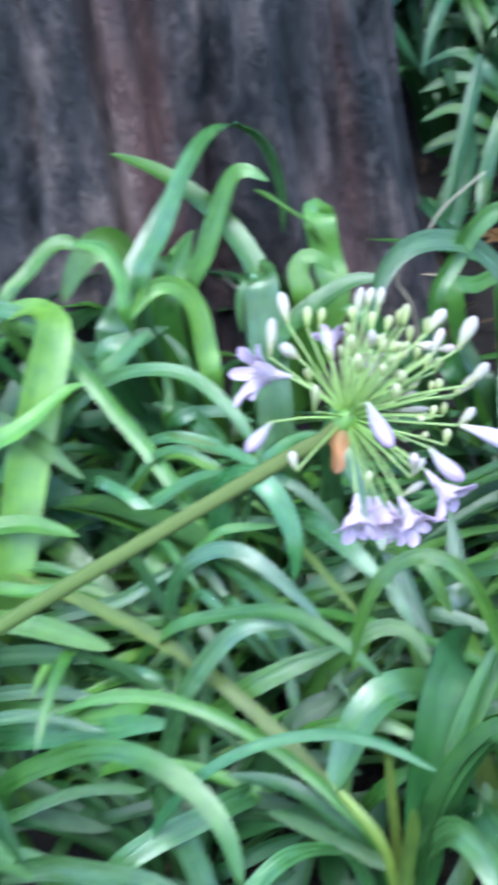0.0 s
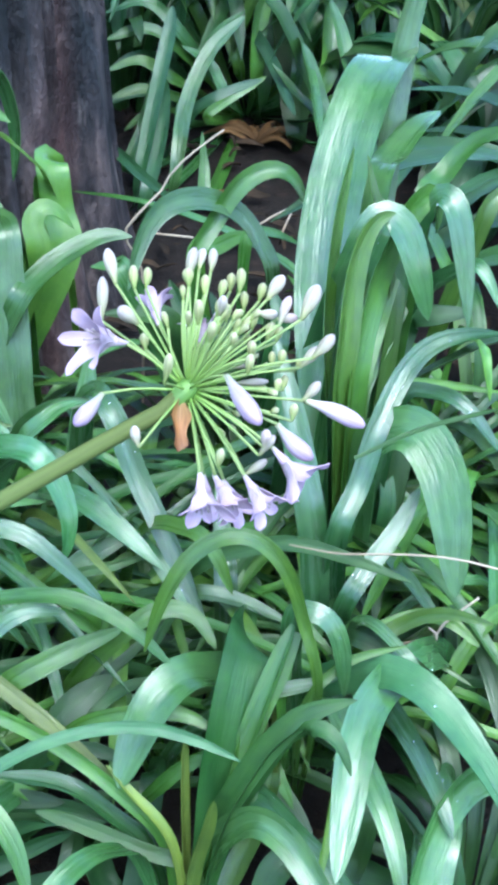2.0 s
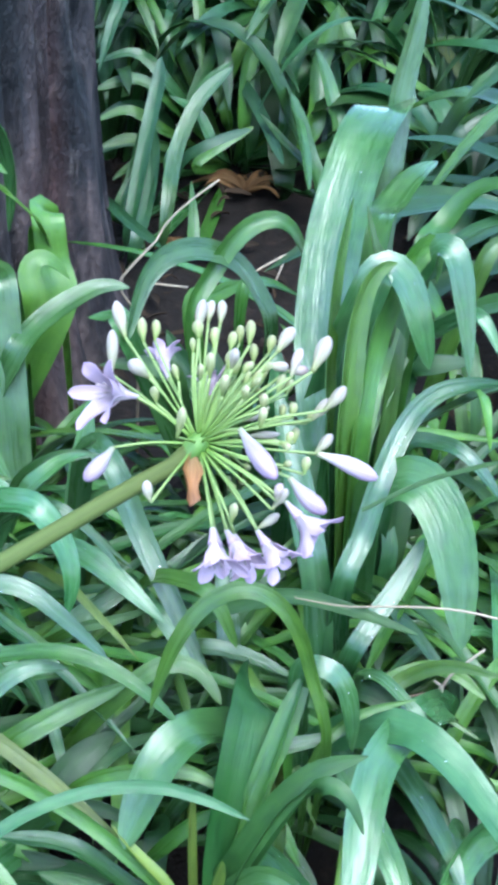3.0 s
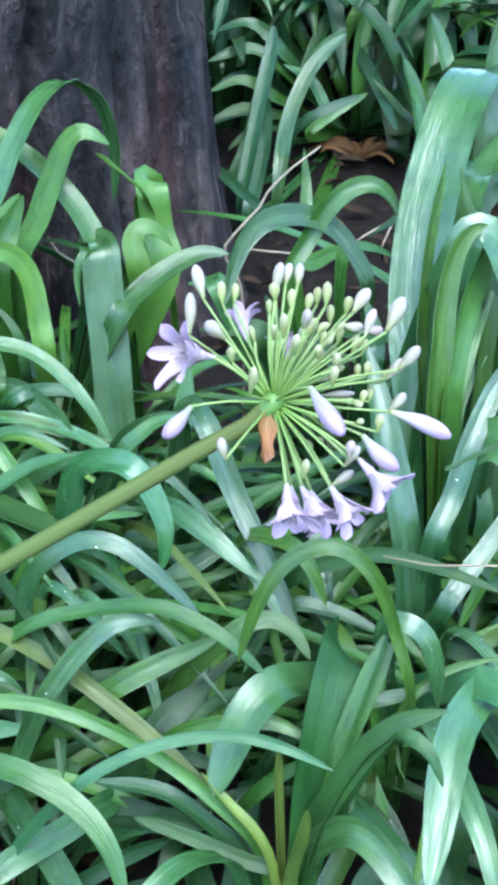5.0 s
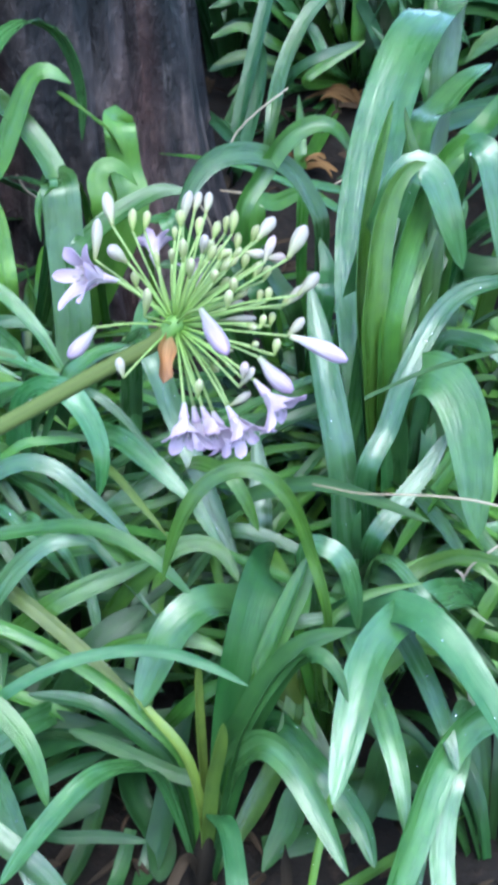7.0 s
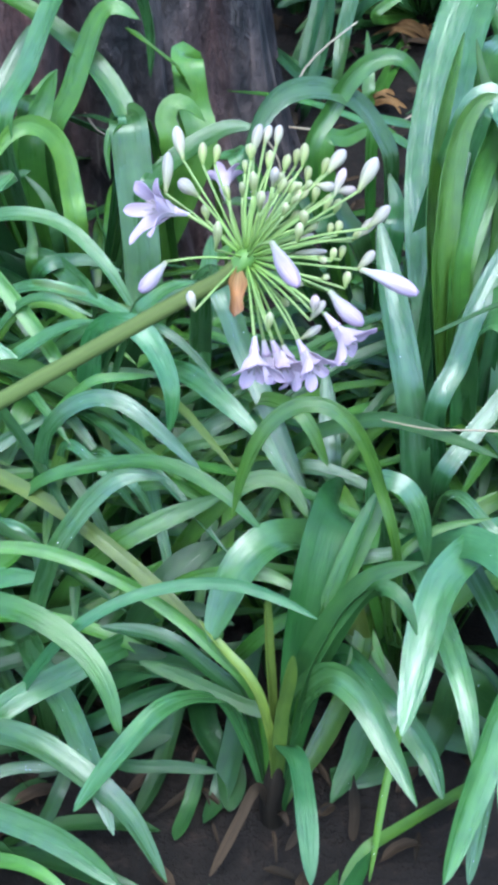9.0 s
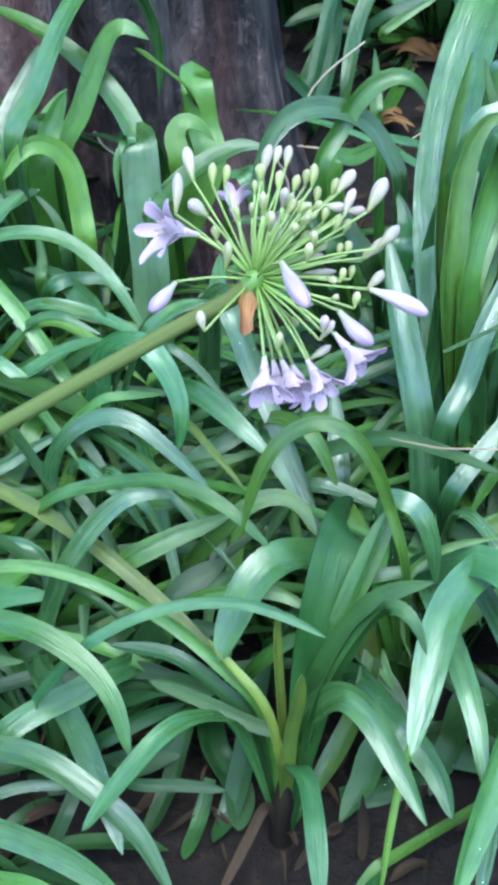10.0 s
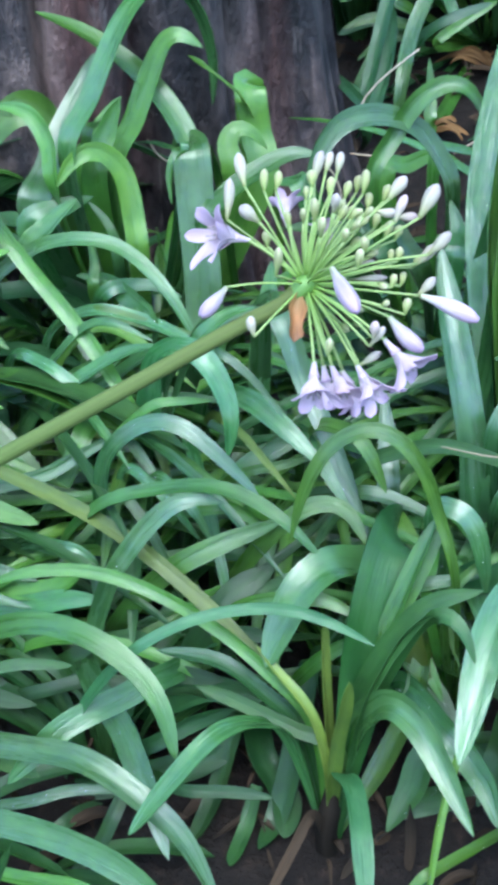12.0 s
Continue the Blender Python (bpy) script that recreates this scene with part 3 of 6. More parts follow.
bud(umbel, bud_white, (0.0616, 0.6685, 0.4956), (0.0721, 0.6776, 0.5029), 0.0069)
bud(umbel, bud_green, (0.0591, 0.6689, 0.4931), (0.0641, 0.6749, 0.4970), 0.0047)
bud(umbel, bud_white, (0.0626, 0.6526, 0.4845), (0.0718, 0.6594, 0.4923), 0.0063)
bud(umbel, bud_green, (0.0408, 0.6379, 0.5009), (0.0458, 0.6333, 0.5009), 0.0044)
bud(umbel, bud_green, (0.0480, 0.6543, 0.4884), (0.0497, 0.6590, 0.4944), 0.0047)
bud(umbel, bud_green, (0.0559, 0.6414, 0.4789), (0.0576, 0.6464, 0.4868), 0.0054)
bud(umbel, bud_green, (0.0530, 0.6639, 0.4839), (0.0547, 0.6706, 0.4892), 0.0047)
bud(umbel, bud_pink, (0.0391, 0.6196, 0.4770), (0.0405, 0.6219, 0.4865), 0.0057)
bud(umbel, bud_white, (0.0372, 0.6210, 0.4709), (0.0450, 0.6254, 0.4807), 0.0057)
bud(umbel, bud_white, (0.0315, 0.6267, 0.4543), (0.0432, 0.6322, 0.4600), 0.0054)
bud(umbel, bud_green, (0.0151, 0.6077, 0.4726), (0.0163, 0.6095, 0.4831), 0.0050)
bud(umbel, bud_white, (0.0155, 0.6592, 0.5319), (0.0174, 0.6602, 0.5429), 0.0057)
bud(umbel, bud_green, (0.0097, 0.6417, 0.5262), (0.0111, 0.6413, 0.5386), 0.0054)
bud(umbel, bud_green, (0.0049, 0.6599, 0.5258), (0.0049, 0.6633, 0.5385), 0.0057)
bud(umbel, bud_green, (0.0225, 0.6925, 0.5085), (0.0247, 0.7012, 0.5147), 0.0050)
bud(umbel, bud_green, (0.0267, 0.6857, 0.5057), (0.0289, 0.6949, 0.5109), 0.0050)
bud(umbel, bud_green, (0.0463, 0.6713, 0.4944), (0.0474, 0.6778, 0.4995), 0.0044)
bud(umbel, bud_green, (0.0365, 0.6817, 0.4927), (0.0389, 0.6880, 0.4973), 0.0044)
bud(umbel, bud_green, (0.0429, 0.6349, 0.4885), (0.0472, 0.6338, 0.4914), 0.0041)
bud(umbel, bud_green, (0.0430, 0.6804, 0.4869), (0.0468, 0.6840, 0.4879), 0.0041)
bud(umbel, bud_green, (0.0220, 0.6500, 0.5190), (0.0232, 0.6510, 0.5268), 0.0047)
bud(umbel, bud_green, (0.0338, 0.6678, 0.4830), (0.0375, 0.6714, 0.4840), 0.0044)
bud(umbel, bud_white, (0.0243, 0.6639, 0.4874), (0.0452, 0.6679, 0.4868), 0.0044)
bud(umbel, bud_white, (0.0268, 0.6810, 0.4863), (0.0370, 0.6872, 0.4866), 0.0038)
bud(umbel, bud_lilac, (0.0172, 0.6192, 0.5206), (0.0320, 0.5892, 0.5124), 0.0101)
bud(umbel, bud_lilac, (0.0642, 0.6528, 0.4845), (0.0966, 0.6484, 0.4716), 0.0098)
bud(umbel, bud_lilac, (0.0473, 0.6358, 0.4808), (0.0663, 0.6258, 0.4654), 0.0098)
bud(umbel, bud_lilac, (-0.0436, 0.6477, 0.4908), (-0.0580, 0.6366, 0.4778), 0.0088)
bud(umbel, bud_white, (-0.0252, 0.6154, 0.4792), (-0.0277, 0.6202, 0.4891), 0.0057)
floret(umbel, (-0.0324, 0.6601, 0.5140), (-0.0504, 0.6478, 0.5247), 0.0325, 1.15)
floret(umbel, (-0.0137, 0.6982, 0.5038), (-0.0165, 0.7100, 0.5096), 0.0220, 1.00)
floret(umbel, (0.0111, 0.6858, 0.4945), (0.0094, 0.6943, 0.5026), 0.0208, 0.90)
floret(umbel, (0.0463, 0.6274, 0.4699), (0.0572, 0.6186, 0.4611), 0.0285, 1.00)
floret(umbel, (0.0070, 0.6169, 0.4608), (0.0079, 0.6000, 0.4518), 0.0265, 1.05)
floret(umbel, (0.0162, 0.6290, 0.4508), (0.0239, 0.6126, 0.4433), 0.0260, 0.95)
floret(umbel, (0.0311, 0.6193, 0.4578), (0.0404, 0.6032, 0.4504), 0.0265, 1.00)
floret(umbel, (0.0108, 0.6374, 0.4443), (0.0142, 0.6306, 0.4283), 0.0255, 0.90)
floret(umbel, (0.0220, 0.6383, 0.4408), (0.0313, 0.6321, 0.4249), 0.0250, 0.85)



def bract():
    pts = [HUB + Vector((-0.004, -0.006, -0.003)), HUB + Vector((-0.0058, -0.0165, -0.0105)), HUB + Vector((-0.0048, -0.0285, -0.0202))]
    v, f, u = strap(pts, 0.0100, Vector((0.5, -0.7, 0.5)), fold=0.45, count=12, thick=0.0004, root=0.45, wave=0.3, seed=4, tip=0.75, blunt=0.5)
    u = [(x, n // 14 / 11) for n, (x, y) in enumerate(u)]
    part("bract", mesh_from("bract", v, f, u, bract_skin), umbel, "withered rust-brown papery bract")


bract()


def small_buds():
    """The youngest buds, deep in the head."""
    rng = random.Random(21)
    axis = (SCAPE[0] - SCAPE[1]).normalized()
    for k in range(20):
        way = (axis * rng.uniform(0.1, 0.8) + Vector((rng.uniform(-0.6, 0.9), rng.uniform(-0.2, 1.0), rng.uniform(-0.7, 1.0)))).normalized()
        reach = rng.uniform(0.032, 0.052)
        neck = HUB + way * reach
        bud(umbel, bud_green, neck, neck + way * rng.uniform(0.006, 0.010), rng.uniform(0.0036, 0.0048))


small_buds()

clump_front = clump((0.013, 0.612, 0.041), "wet green strap-leaved clump with yellowish heart and withered base")
clump_left = clump((-0.281, 0.681, 0.048))
clump_upright = clump((0.152, 0.868, 0.067), "tall upright clump of broad glossy wet strap leaves")
clump_by_trunk = clump((-0.199, 1.090, 0.089), "bright green arching strap-leaved clump before the tree trunk")
clump_behind = clump((0.082, 1.080, 0.088))
clump_right = clump((0.204, 0.668, 0.047), "clump of hanging glossy strap leaves beaded with water")
clump_thicket = clump((-0.130, 0.842, 0.064), "dense thicket of thin crossing wet strap leaves")
clump_bent = clump((0.068, 0.767, 0.057))
clump_arching = clump((0.104, 0.736, 0.054))
clump_far = clump((0.147, 1.850, 0.165), "blue-green arching clump behind bare soil, shade painted into its leaves")
leaf(clump_front, leaf_deep_shade, 0.0399, [(0.014, 0.615, 0.046), (0.029, 0.625, 0.155), (0.033, 0.640, 0.187), (0.038, 0.655, 0.222), (0.045, 0.675, 0.252), (0.051, 0.695, 0.265), (0.053, 0.720, 0.255), (0.054, 0.760, 0.222), (0.054, 0.800, 0.180), (0.053, 0.830, 0.137)], 0.35, turn=(0.35, -0.72, 0.6))
leaf(clump_front, leaf_green, 0.0153, [(0.014, 0.615, 0.046), (0.033, 0.630, 0.158), (0.042, 0.645, 0.194), (0.054, 0.660, 0.233), (0.068, 0.680, 0.263), (0.081, 0.700, 0.285)], 0.4, turn=(-0.5, -0.7, 0.5))
leaf(clump_front, leaf_young, 0.0123, [(0.068, 0.700, 0.103), (0.079, 0.710, 0.153), (0.081, 0.720, 0.192), (0.077, 0.730, 0.222)], 0.4)
leaf(clump_front, leaf_wet, 0.0091, [(0.054, 0.745, 0.177), (0.066, 0.740, 0.187), (0.089, 0.735, 0.195), (0.112, 0.730, 0.204)], 0.5, turn=(0, -0.62, 0.78))
leaf(clump_front, leaf_green, 0.0160, [(0.015, 0.614, 0.046), (0.036, 0.630, 0.167), (0.052, 0.660, 0.219), (0.068, 0.680, 0.250), (0.081, 0.700, 0.276), (0.086, 0.710, 0.292)])
leaf(clump_front, leaf_deep_shade, 0.0185, [(0.014, 0.614, 0.046), (0.028, 0.630, 0.155), (0.042, 0.620, 0.216), (0.060, 0.620, 0.256), (0.080, 0.620, 0.283), (0.109, 0.620, 0.294)])
leaf(clump_front, leaf_deep_shade, 0.0165, [(0.015, 0.613, 0.046), (0.036, 0.620, 0.173), (0.051, 0.620, 0.222), (0.068, 0.620, 0.261), (0.085, 0.610, 0.282), (0.097, 0.600, 0.278), (0.105, 0.590, 0.261)])
leaf(clump_front, leaf_young, 0.0225, [(0.083, 0.680, 0.102), (0.074, 0.690, 0.138), (0.068, 0.700, 0.174), (0.067, 0.710, 0.197)], 0.4)
leaf(clump_front, leaf_young, 0.0127, [(0.012, 0.615, 0.046), (0.003, 0.640, 0.140), (-0.016, 0.650, 0.162), (-0.040, 0.660, 0.184), (-0.081, 0.690, 0.208), (-0.146, 0.730, 0.234), (-0.220, 0.770, 0.244), (-0.308, 0.810, 0.247)])
leaf(clump_front, leaf_green, 0.0108, [(0.011, 0.614, 0.046), (0.002, 0.630, 0.148), (-0.026, 0.640, 0.187), (-0.066, 0.660, 0.211), (-0.112, 0.670, 0.235), (-0.160, 0.680, 0.242), (-0.208, 0.680, 0.236), (-0.239, 0.680, 0.219)])
leaf(clump_front, leaf_young, 0.0089, [(0.012, 0.613, 0.046), (0.014, 0.617, 0.111), (0.012, 0.622, 0.169), (0.010, 0.630, 0.209), (0.009, 0.640, 0.249)])
leaf(clump_front, leaf_young, 0.0119, [(0.012, 0.613, 0.046), (0.016, 0.612, 0.117), (0.019, 0.612, 0.158), (0.024, 0.610, 0.191), (0.027, 0.610, 0.218)])
leaf(clump_front, leaf_young, 0.0082, [(0.012, 0.613, 0.046), (0.012, 0.612, 0.117), (0.005, 0.618, 0.162), (-0.005, 0.625, 0.182), (-0.020, 0.635, 0.194), (-0.039, 0.650, 0.208)])
leaf(clump_front, leaf_grey, 0.0185, [(0.010, 0.613, 0.046), (-0.014, 0.620, 0.147), (-0.033, 0.605, 0.180), (-0.057, 0.580, 0.196), (-0.088, 0.550, 0.176), (-0.111, 0.530, 0.152)], 0.25, knee=0.6)
leaf(clump_front, leaf_grey, 0.0216, [(0.025, 0.625, 0.132), (0.035, 0.620, 0.172), (0.053, 0.605, 0.205), (0.072, 0.585, 0.208), (0.091, 0.555, 0.194), (0.107, 0.525, 0.178)], 0.12)
leaf(clump_front, leaf_shade, 0.0178, [(0.020, 0.615, 0.123), (0.029, 0.600, 0.130), (0.034, 0.580, 0.128), (0.037, 0.560, 0.125), (0.040, 0.540, 0.112), (0.042, 0.520, 0.097)], 0.3)
leaf(clump_front, leaf_grey, 0.0134, [(0.010, 0.615, 0.046), (-0.008, 0.640, 0.130), (-0.036, 0.650, 0.161), (-0.067, 0.660, 0.180), (-0.113, 0.670, 0.178)])
leaf(clump_front, leaf_green, 0.0179, [(0.016, 0.617, 0.047), (0.052, 0.660, 0.092), (0.071, 0.680, 0.137), (0.077, 0.710, 0.171)])
leaf(clump_front, leaf_deep_shade, 0.0119, [(0.021, 0.620, 0.137), (-0.011, 0.630, 0.147), (-0.056, 0.650, 0.152), (-0.085, 0.660, 0.154)], 0.12)
leaf(clump_bent, leaf_grey, 0.0319, [(0.045, 0.710, 0.222), (0.030, 0.700, 0.238), (0.011, 0.685, 0.251), (-0.007, 0.670, 0.244), (-0.020, 0.655, 0.223), (-0.031, 0.640, 0.197)], 0.12)
leaf(clump_bent, leaf_shade, 0.0092, [(-0.129, 0.620, 0.213), (-0.094, 0.630, 0.238), (-0.057, 0.640, 0.247), (-0.016, 0.640, 0.252), (0.018, 0.630, 0.249), (0.043, 0.620, 0.242)], 0.85)
leaf(clump_bent, leaf_green, 0.0130, [(-0.015, 0.670, 0.233), (0.012, 0.670, 0.231), (0.035, 0.660, 0.223)], 0.85)
leaf(clump_bent, leaf_green, 0.0132, [(-0.012, 0.660, 0.166), (0.012, 0.660, 0.195), (0.035, 0.660, 0.210)], 0.85)
leaf(clump_left, leaf_green, 0.0179, [(-0.282, 0.680, 0.053), (-0.291, 0.670, 0.147), (-0.227, 0.655, 0.204), (-0.185, 0.640, 0.229), (-0.150, 0.625, 0.235), (-0.118, 0.610, 0.225), (-0.095, 0.590, 0.209), (-0.084, 0.570, 0.179)])
leaf(clump_left, leaf_grey, 0.0196, [(-0.287, 0.630, 0.105), (-0.241, 0.615, 0.133), (-0.203, 0.600, 0.148), (-0.150, 0.580, 0.162), (-0.108, 0.560, 0.150), (-0.079, 0.545, 0.130), (-0.053, 0.520, 0.094)], 0.85)
leaf(clump_left, leaf_grey, 0.0212, [(-0.288, 0.600, 0.075), (-0.210, 0.570, 0.103), (-0.158, 0.550, 0.112), (-0.116, 0.530, 0.112), (-0.081, 0.510, 0.100)], 0.85)
leaf(clump_left, leaf_grey, 0.0202, [(-0.110, 0.665, 0.156), (-0.134, 0.640, 0.160), (-0.158, 0.620, 0.161), (-0.179, 0.605, 0.154), (-0.208, 0.585, 0.127)], 0.85)
leaf(clump_left, leaf_wet, 0.0206, [(-0.156, 0.655, 0.150), (-0.133, 0.622, 0.150), (-0.116, 0.590, 0.147), (-0.102, 0.562, 0.142), (-0.088, 0.535, 0.122)], 0.85, turn=(0.06, -0.62, 0.78))
leaf(clump_left, leaf_wet, 0.0096, [(-0.278, 0.610, 0.057), (-0.203, 0.600, 0.090), (-0.171, 0.605, 0.099), (-0.135, 0.610, 0.096)], 0.85)
leaf(clump_left, leaf_green, 0.0113, [(-0.283, 0.580, 0.050), (-0.202, 0.550, 0.071), (-0.149, 0.530, 0.091), (-0.112, 0.510, 0.085)], 0.85)
leaf(clump_left, leaf_deep_shade, 0.0148, [(-0.140, 0.680, 0.130), (-0.105, 0.680, 0.143), (-0.066, 0.670, 0.150)], 0.85)
leaf(clump_left, leaf_grey, 0.0224, [(-0.295, 0.730, 0.146), (-0.228, 0.720, 0.164), (-0.191, 0.715, 0.180), (-0.160, 0.710, 0.186)], 0.85)
leaf(clump_left, leaf_green, 0.0167, [(-0.294, 0.740, 0.166), (-0.230, 0.730, 0.172), (-0.193, 0.725, 0.184), (-0.167, 0.720, 0.212)], 0.85)
leaf(clump_left, leaf_wet, 0.0142, [(-0.193, 0.740, 0.207), (-0.175, 0.735, 0.204), (-0.166, 0.730, 0.186), (-0.168, 0.720, 0.173)], 0.85)
# the dark greens low in this clump paint the shade between its leaves
leaf(clump_left, leaf_deep_shade, 0.0251, [(-0.196, 0.700, 0.121), (-0.158, 0.700, 0.146), (-0.123, 0.700, 0.160)], 0.85)
leaf(clump_left, leaf_deep_shade, 0.0252, [(-0.178, 0.640, 0.056), (-0.115, 0.650, 0.069), (-0.061, 0.660, 0.086)], 0.85)
leaf(clump_left, leaf_deep_shade, 0.0124, [(-0.205, 0.670, 0.128), (-0.160, 0.680, 0.134), (-0.115, 0.680, 0.125)], 0.85)
leaf(clump_left, leaf_deep_shade, 0.0142, [(-0.124, 0.660, 0.088), (-0.090, 0.670, 0.104), (-0.060, 0.670, 0.121)], 0.85)
leaf(clump_left, leaf_deep_shade, 0.0169, [(-0.203, 0.700, 0.132), (-0.182, 0.690, 0.114), (-0.173, 0.680, 0.100)], 0.85)
leaf(clump_left, leaf_deep_shade, 0.0105, [(-0.093, 0.620, 0.088), (-0.060, 0.620, 0.089), (-0.028, 0.620, 0.085)], 0.85)
leaf(clump_left, leaf_deep_shade, 0.0249, [(-0.040, 0.660, 0.081), (-0.022, 0.640, 0.061), (-0.020, 0.610, 0.053)], 0.85)
leaf(clump_thicket, leaf_wet, 0.0157, [(-0.151, 0.700, 0.209), (-0.131, 0.708, 0.243), (-0.108, 0.715, 0.269), (-0.088, 0.720, 0.277), (-0.066, 0.725, 0.270)], 0.85)
leaf(clump_thicket, leaf_green, 0.0124, [(-0.158, 0.740, 0.253), (-0.115, 0.735, 0.272), (-0.077, 0.725, 0.285), (-0.048, 0.715, 0.284), (-0.020, 0.700, 0.275), (0.003, 0.690, 0.254)], 0.85)
leaf(clump_thicket, leaf_wet, 0.0148, [(-0.164, 0.760, 0.240), (-0.156, 0.755, 0.281), (-0.138, 0.750, 0.308), (-0.116, 0.748, 0.322), (-0.094, 0.742, 0.322), (-0.070, 0.732, 0.307), (-0.041, 0.720, 0.282)], 0.85)
leaf(clump_thicket, leaf_green, 0.0177, [(-0.112, 0.710, 0.213), (-0.075, 0.720, 0.233), (-0.052, 0.730, 0.238), (-0.028, 0.735, 0.247)], 0.85)
leaf(clump_thicket, leaf_wet, 0.0214, [(-0.096, 0.800, 0.347), (-0.081, 0.790, 0.342), (-0.070, 0.780, 0.327), (-0.064, 0.770, 0.308), (-0.068, 0.765, 0.279)], 0.85)
leaf(clump_thicket, leaf_wet, 0.0082, [(-0.093, 0.840, 0.323), (-0.065, 0.820, 0.322), (-0.046, 0.810, 0.307), (-0.030, 0.800, 0.289)], 0.85)
leaf(clump_thicket, leaf_grey, 0.0195, [(-0.106, 0.880, 0.296), (-0.088, 0.870, 0.327), (-0.068, 0.870, 0.338), (-0.046, 0.870, 0.339)], 0.85)
leaf(clump_thicket, leaf_green, 0.0151, [(-0.300, 0.980, 0.371), (-0.240, 0.930, 0.328), (-0.211, 0.910, 0.304), (-0.182, 0.885, 0.278), (-0.158, 0.860, 0.255), (-0.135, 0.840, 0.224)], 0.85)
leaf(clump_thicket, leaf_grey, 0.0140, [(-0.303, 0.970, 0.287), (-0.250, 0.960, 0.336), (-0.209, 0.950, 0.352), (-0.176, 0.945, 0.350), (-0.150, 0.930, 0.339), (-0.127, 0.915, 0.318), (-0.107, 0.900, 0.286)], 0.85)
leaf(clump_thicket, leaf_grey, 0.0132, [(-0.207, 0.900, 0.231), (-0.171, 0.890, 0.264), (-0.140, 0.880, 0.293), (-0.113, 0.880, 0.299)], 0.85)
leaf(clump_thicket, leaf_bright, 0.0107, [(-0.235, 0.920, 0.242), (-0.213, 0.915, 0.276), (-0.189, 0.910, 0.295), (-0.165, 0.900, 0.295), (-0.132, 0.880, 0.283), (-0.103, 0.860, 0.270)], 0.85)
leaf(clump_thicket, leaf_wet, 0.0116, [(-0.202, 0.930, 0.297), (-0.159, 0.920, 0.298), (-0.124, 0.900, 0.296), (-0.091, 0.880, 0.286)], 0.85)
leaf(clump_thicket, leaf_wet, 0.0114, [(-0.231, 0.880, 0.280), (-0.193, 0.860, 0.263), (-0.160, 0.840, 0.240), (-0.127, 0.810, 0.214)], 0.85)
leaf(clump_thicket, leaf_wet, 0.0160, [(-0.183, 0.860, 0.233), (-0.157, 0.840, 0.223), (-0.131, 0.820, 0.209)], 0.85)
leaf(clump_thicket, leaf_wet, 0.0194, [(-0.071, 0.850, 0.273), (-0.038, 0.820, 0.272), (0.001, 0.790, 0.251)], 0.85)
leaf(clump_thicket, leaf_young, 0.0076, [(-0.072, 0.830, 0.258), (-0.046, 0.800, 0.251), (-0.019, 0.770, 0.237)], 0.85)
leaf(clump_thicket, leaf_wet, 0.0194, [(-0.038, 0.870, 0.332), (-0.021, 0.850, 0.295), (-0.002, 0.820, 0.267), (0.018, 0.790, 0.235), (0.034, 0.765, 0.208)], 0.85)
leaf(clump_thicket, leaf_wet, 0.0126, [(-0.008, 0.810, 0.251), (0.005, 0.790, 0.240), (0.019, 0.770, 0.230)], 0.85)
leaf(clump_thicket, leaf_wet, 0.0210, [(-0.063, 0.920, 0.212), (-0.061, 0.930, 0.262), (-0.055, 0.950, 0.303), (-0.053, 0.960, 0.329)], 0.85)
leaf(clump_thicket, leaf_green, 0.0143, [(-0.024, 0.735, 0.247), (0.000, 0.740, 0.260), (0.020, 0.735, 0.257), (0.033, 0.715, 0.246)], 0.85)
leaf(clump_thicket, leaf_bright, 0.0136, [(0.017, 0.780, 0.295), (0.031, 0.765, 0.292), (0.039, 0.760, 0.276), (0.046, 0.755, 0.259)], 0.85)
leaf(clump_thicket, leaf_grey, 0.0143, [(0.024, 0.790, 0.230), (0.056, 0.785, 0.227), (0.090, 0.775, 0.215)], 0.85)
leaf(clump_thicket, leaf_wet, 0.0197, [(0.047, 0.800, 0.217), (0.045, 0.830, 0.248), (0.040, 0.860, 0.279)], 0.85)
leaf(clump_thicket, leaf_grey, 0.0130, [(-0.282, 0.790, 0.214), (-0.220, 0.800, 0.228), (-0.186, 0.815, 0.242), (-0.156, 0.825, 0.254)], 0.85)
leaf(clump_thicket, leaf_green, 0.0122, [(-0.284, 0.790, 0.203), (-0.223, 0.800, 0.205), (-0.187, 0.800, 0.209), (-0.150, 0.795, 0.217)], 0.85)
leaf(clump_thicket, leaf_deep_shade, 0.0191, [(-0.188, 0.780, 0.169), (-0.142, 0.770, 0.174), (-0.099, 0.750, 0.182)], 0.85)
leaf(clump_thicket, leaf_deep_shade, 0.0247, [(-0.086, 0.700, 0.162), (-0.062, 0.720, 0.189), (-0.034, 0.740, 0.199)], 0.85)
leaf(clump_thicket, leaf_deep_shade, 0.0204, [(-0.116, 0.680, 0.110), (-0.075, 0.670, 0.141), (-0.037, 0.660, 0.142)], 0.85)
leaf(clump_thicket, leaf_green, 0.0126, [(-0.086, 0.770, 0.227), (-0.061, 0.770, 0.225), (-0.035, 0.760, 0.204)], 0.85)
leaf(clump_thicket, leaf_grey, 0.0175, [(-0.066, 0.820, 0.225), (-0.037, 0.840, 0.235), (-0.011, 0.850, 0.242)], 0.85)
leaf(clump_thicket, leaf_deep_shade, 0.0109, [(-0.197, 0.840, 0.197), (-0.148, 0.850, 0.193), (-0.090, 0.860, 0.193)], 0.85)
leaf(clump_thicket, leaf_grey, 0.0107, [(-0.156, 0.870, 0.246), (-0.119, 0.870, 0.257), (-0.077, 0.860, 0.260)], 0.85)
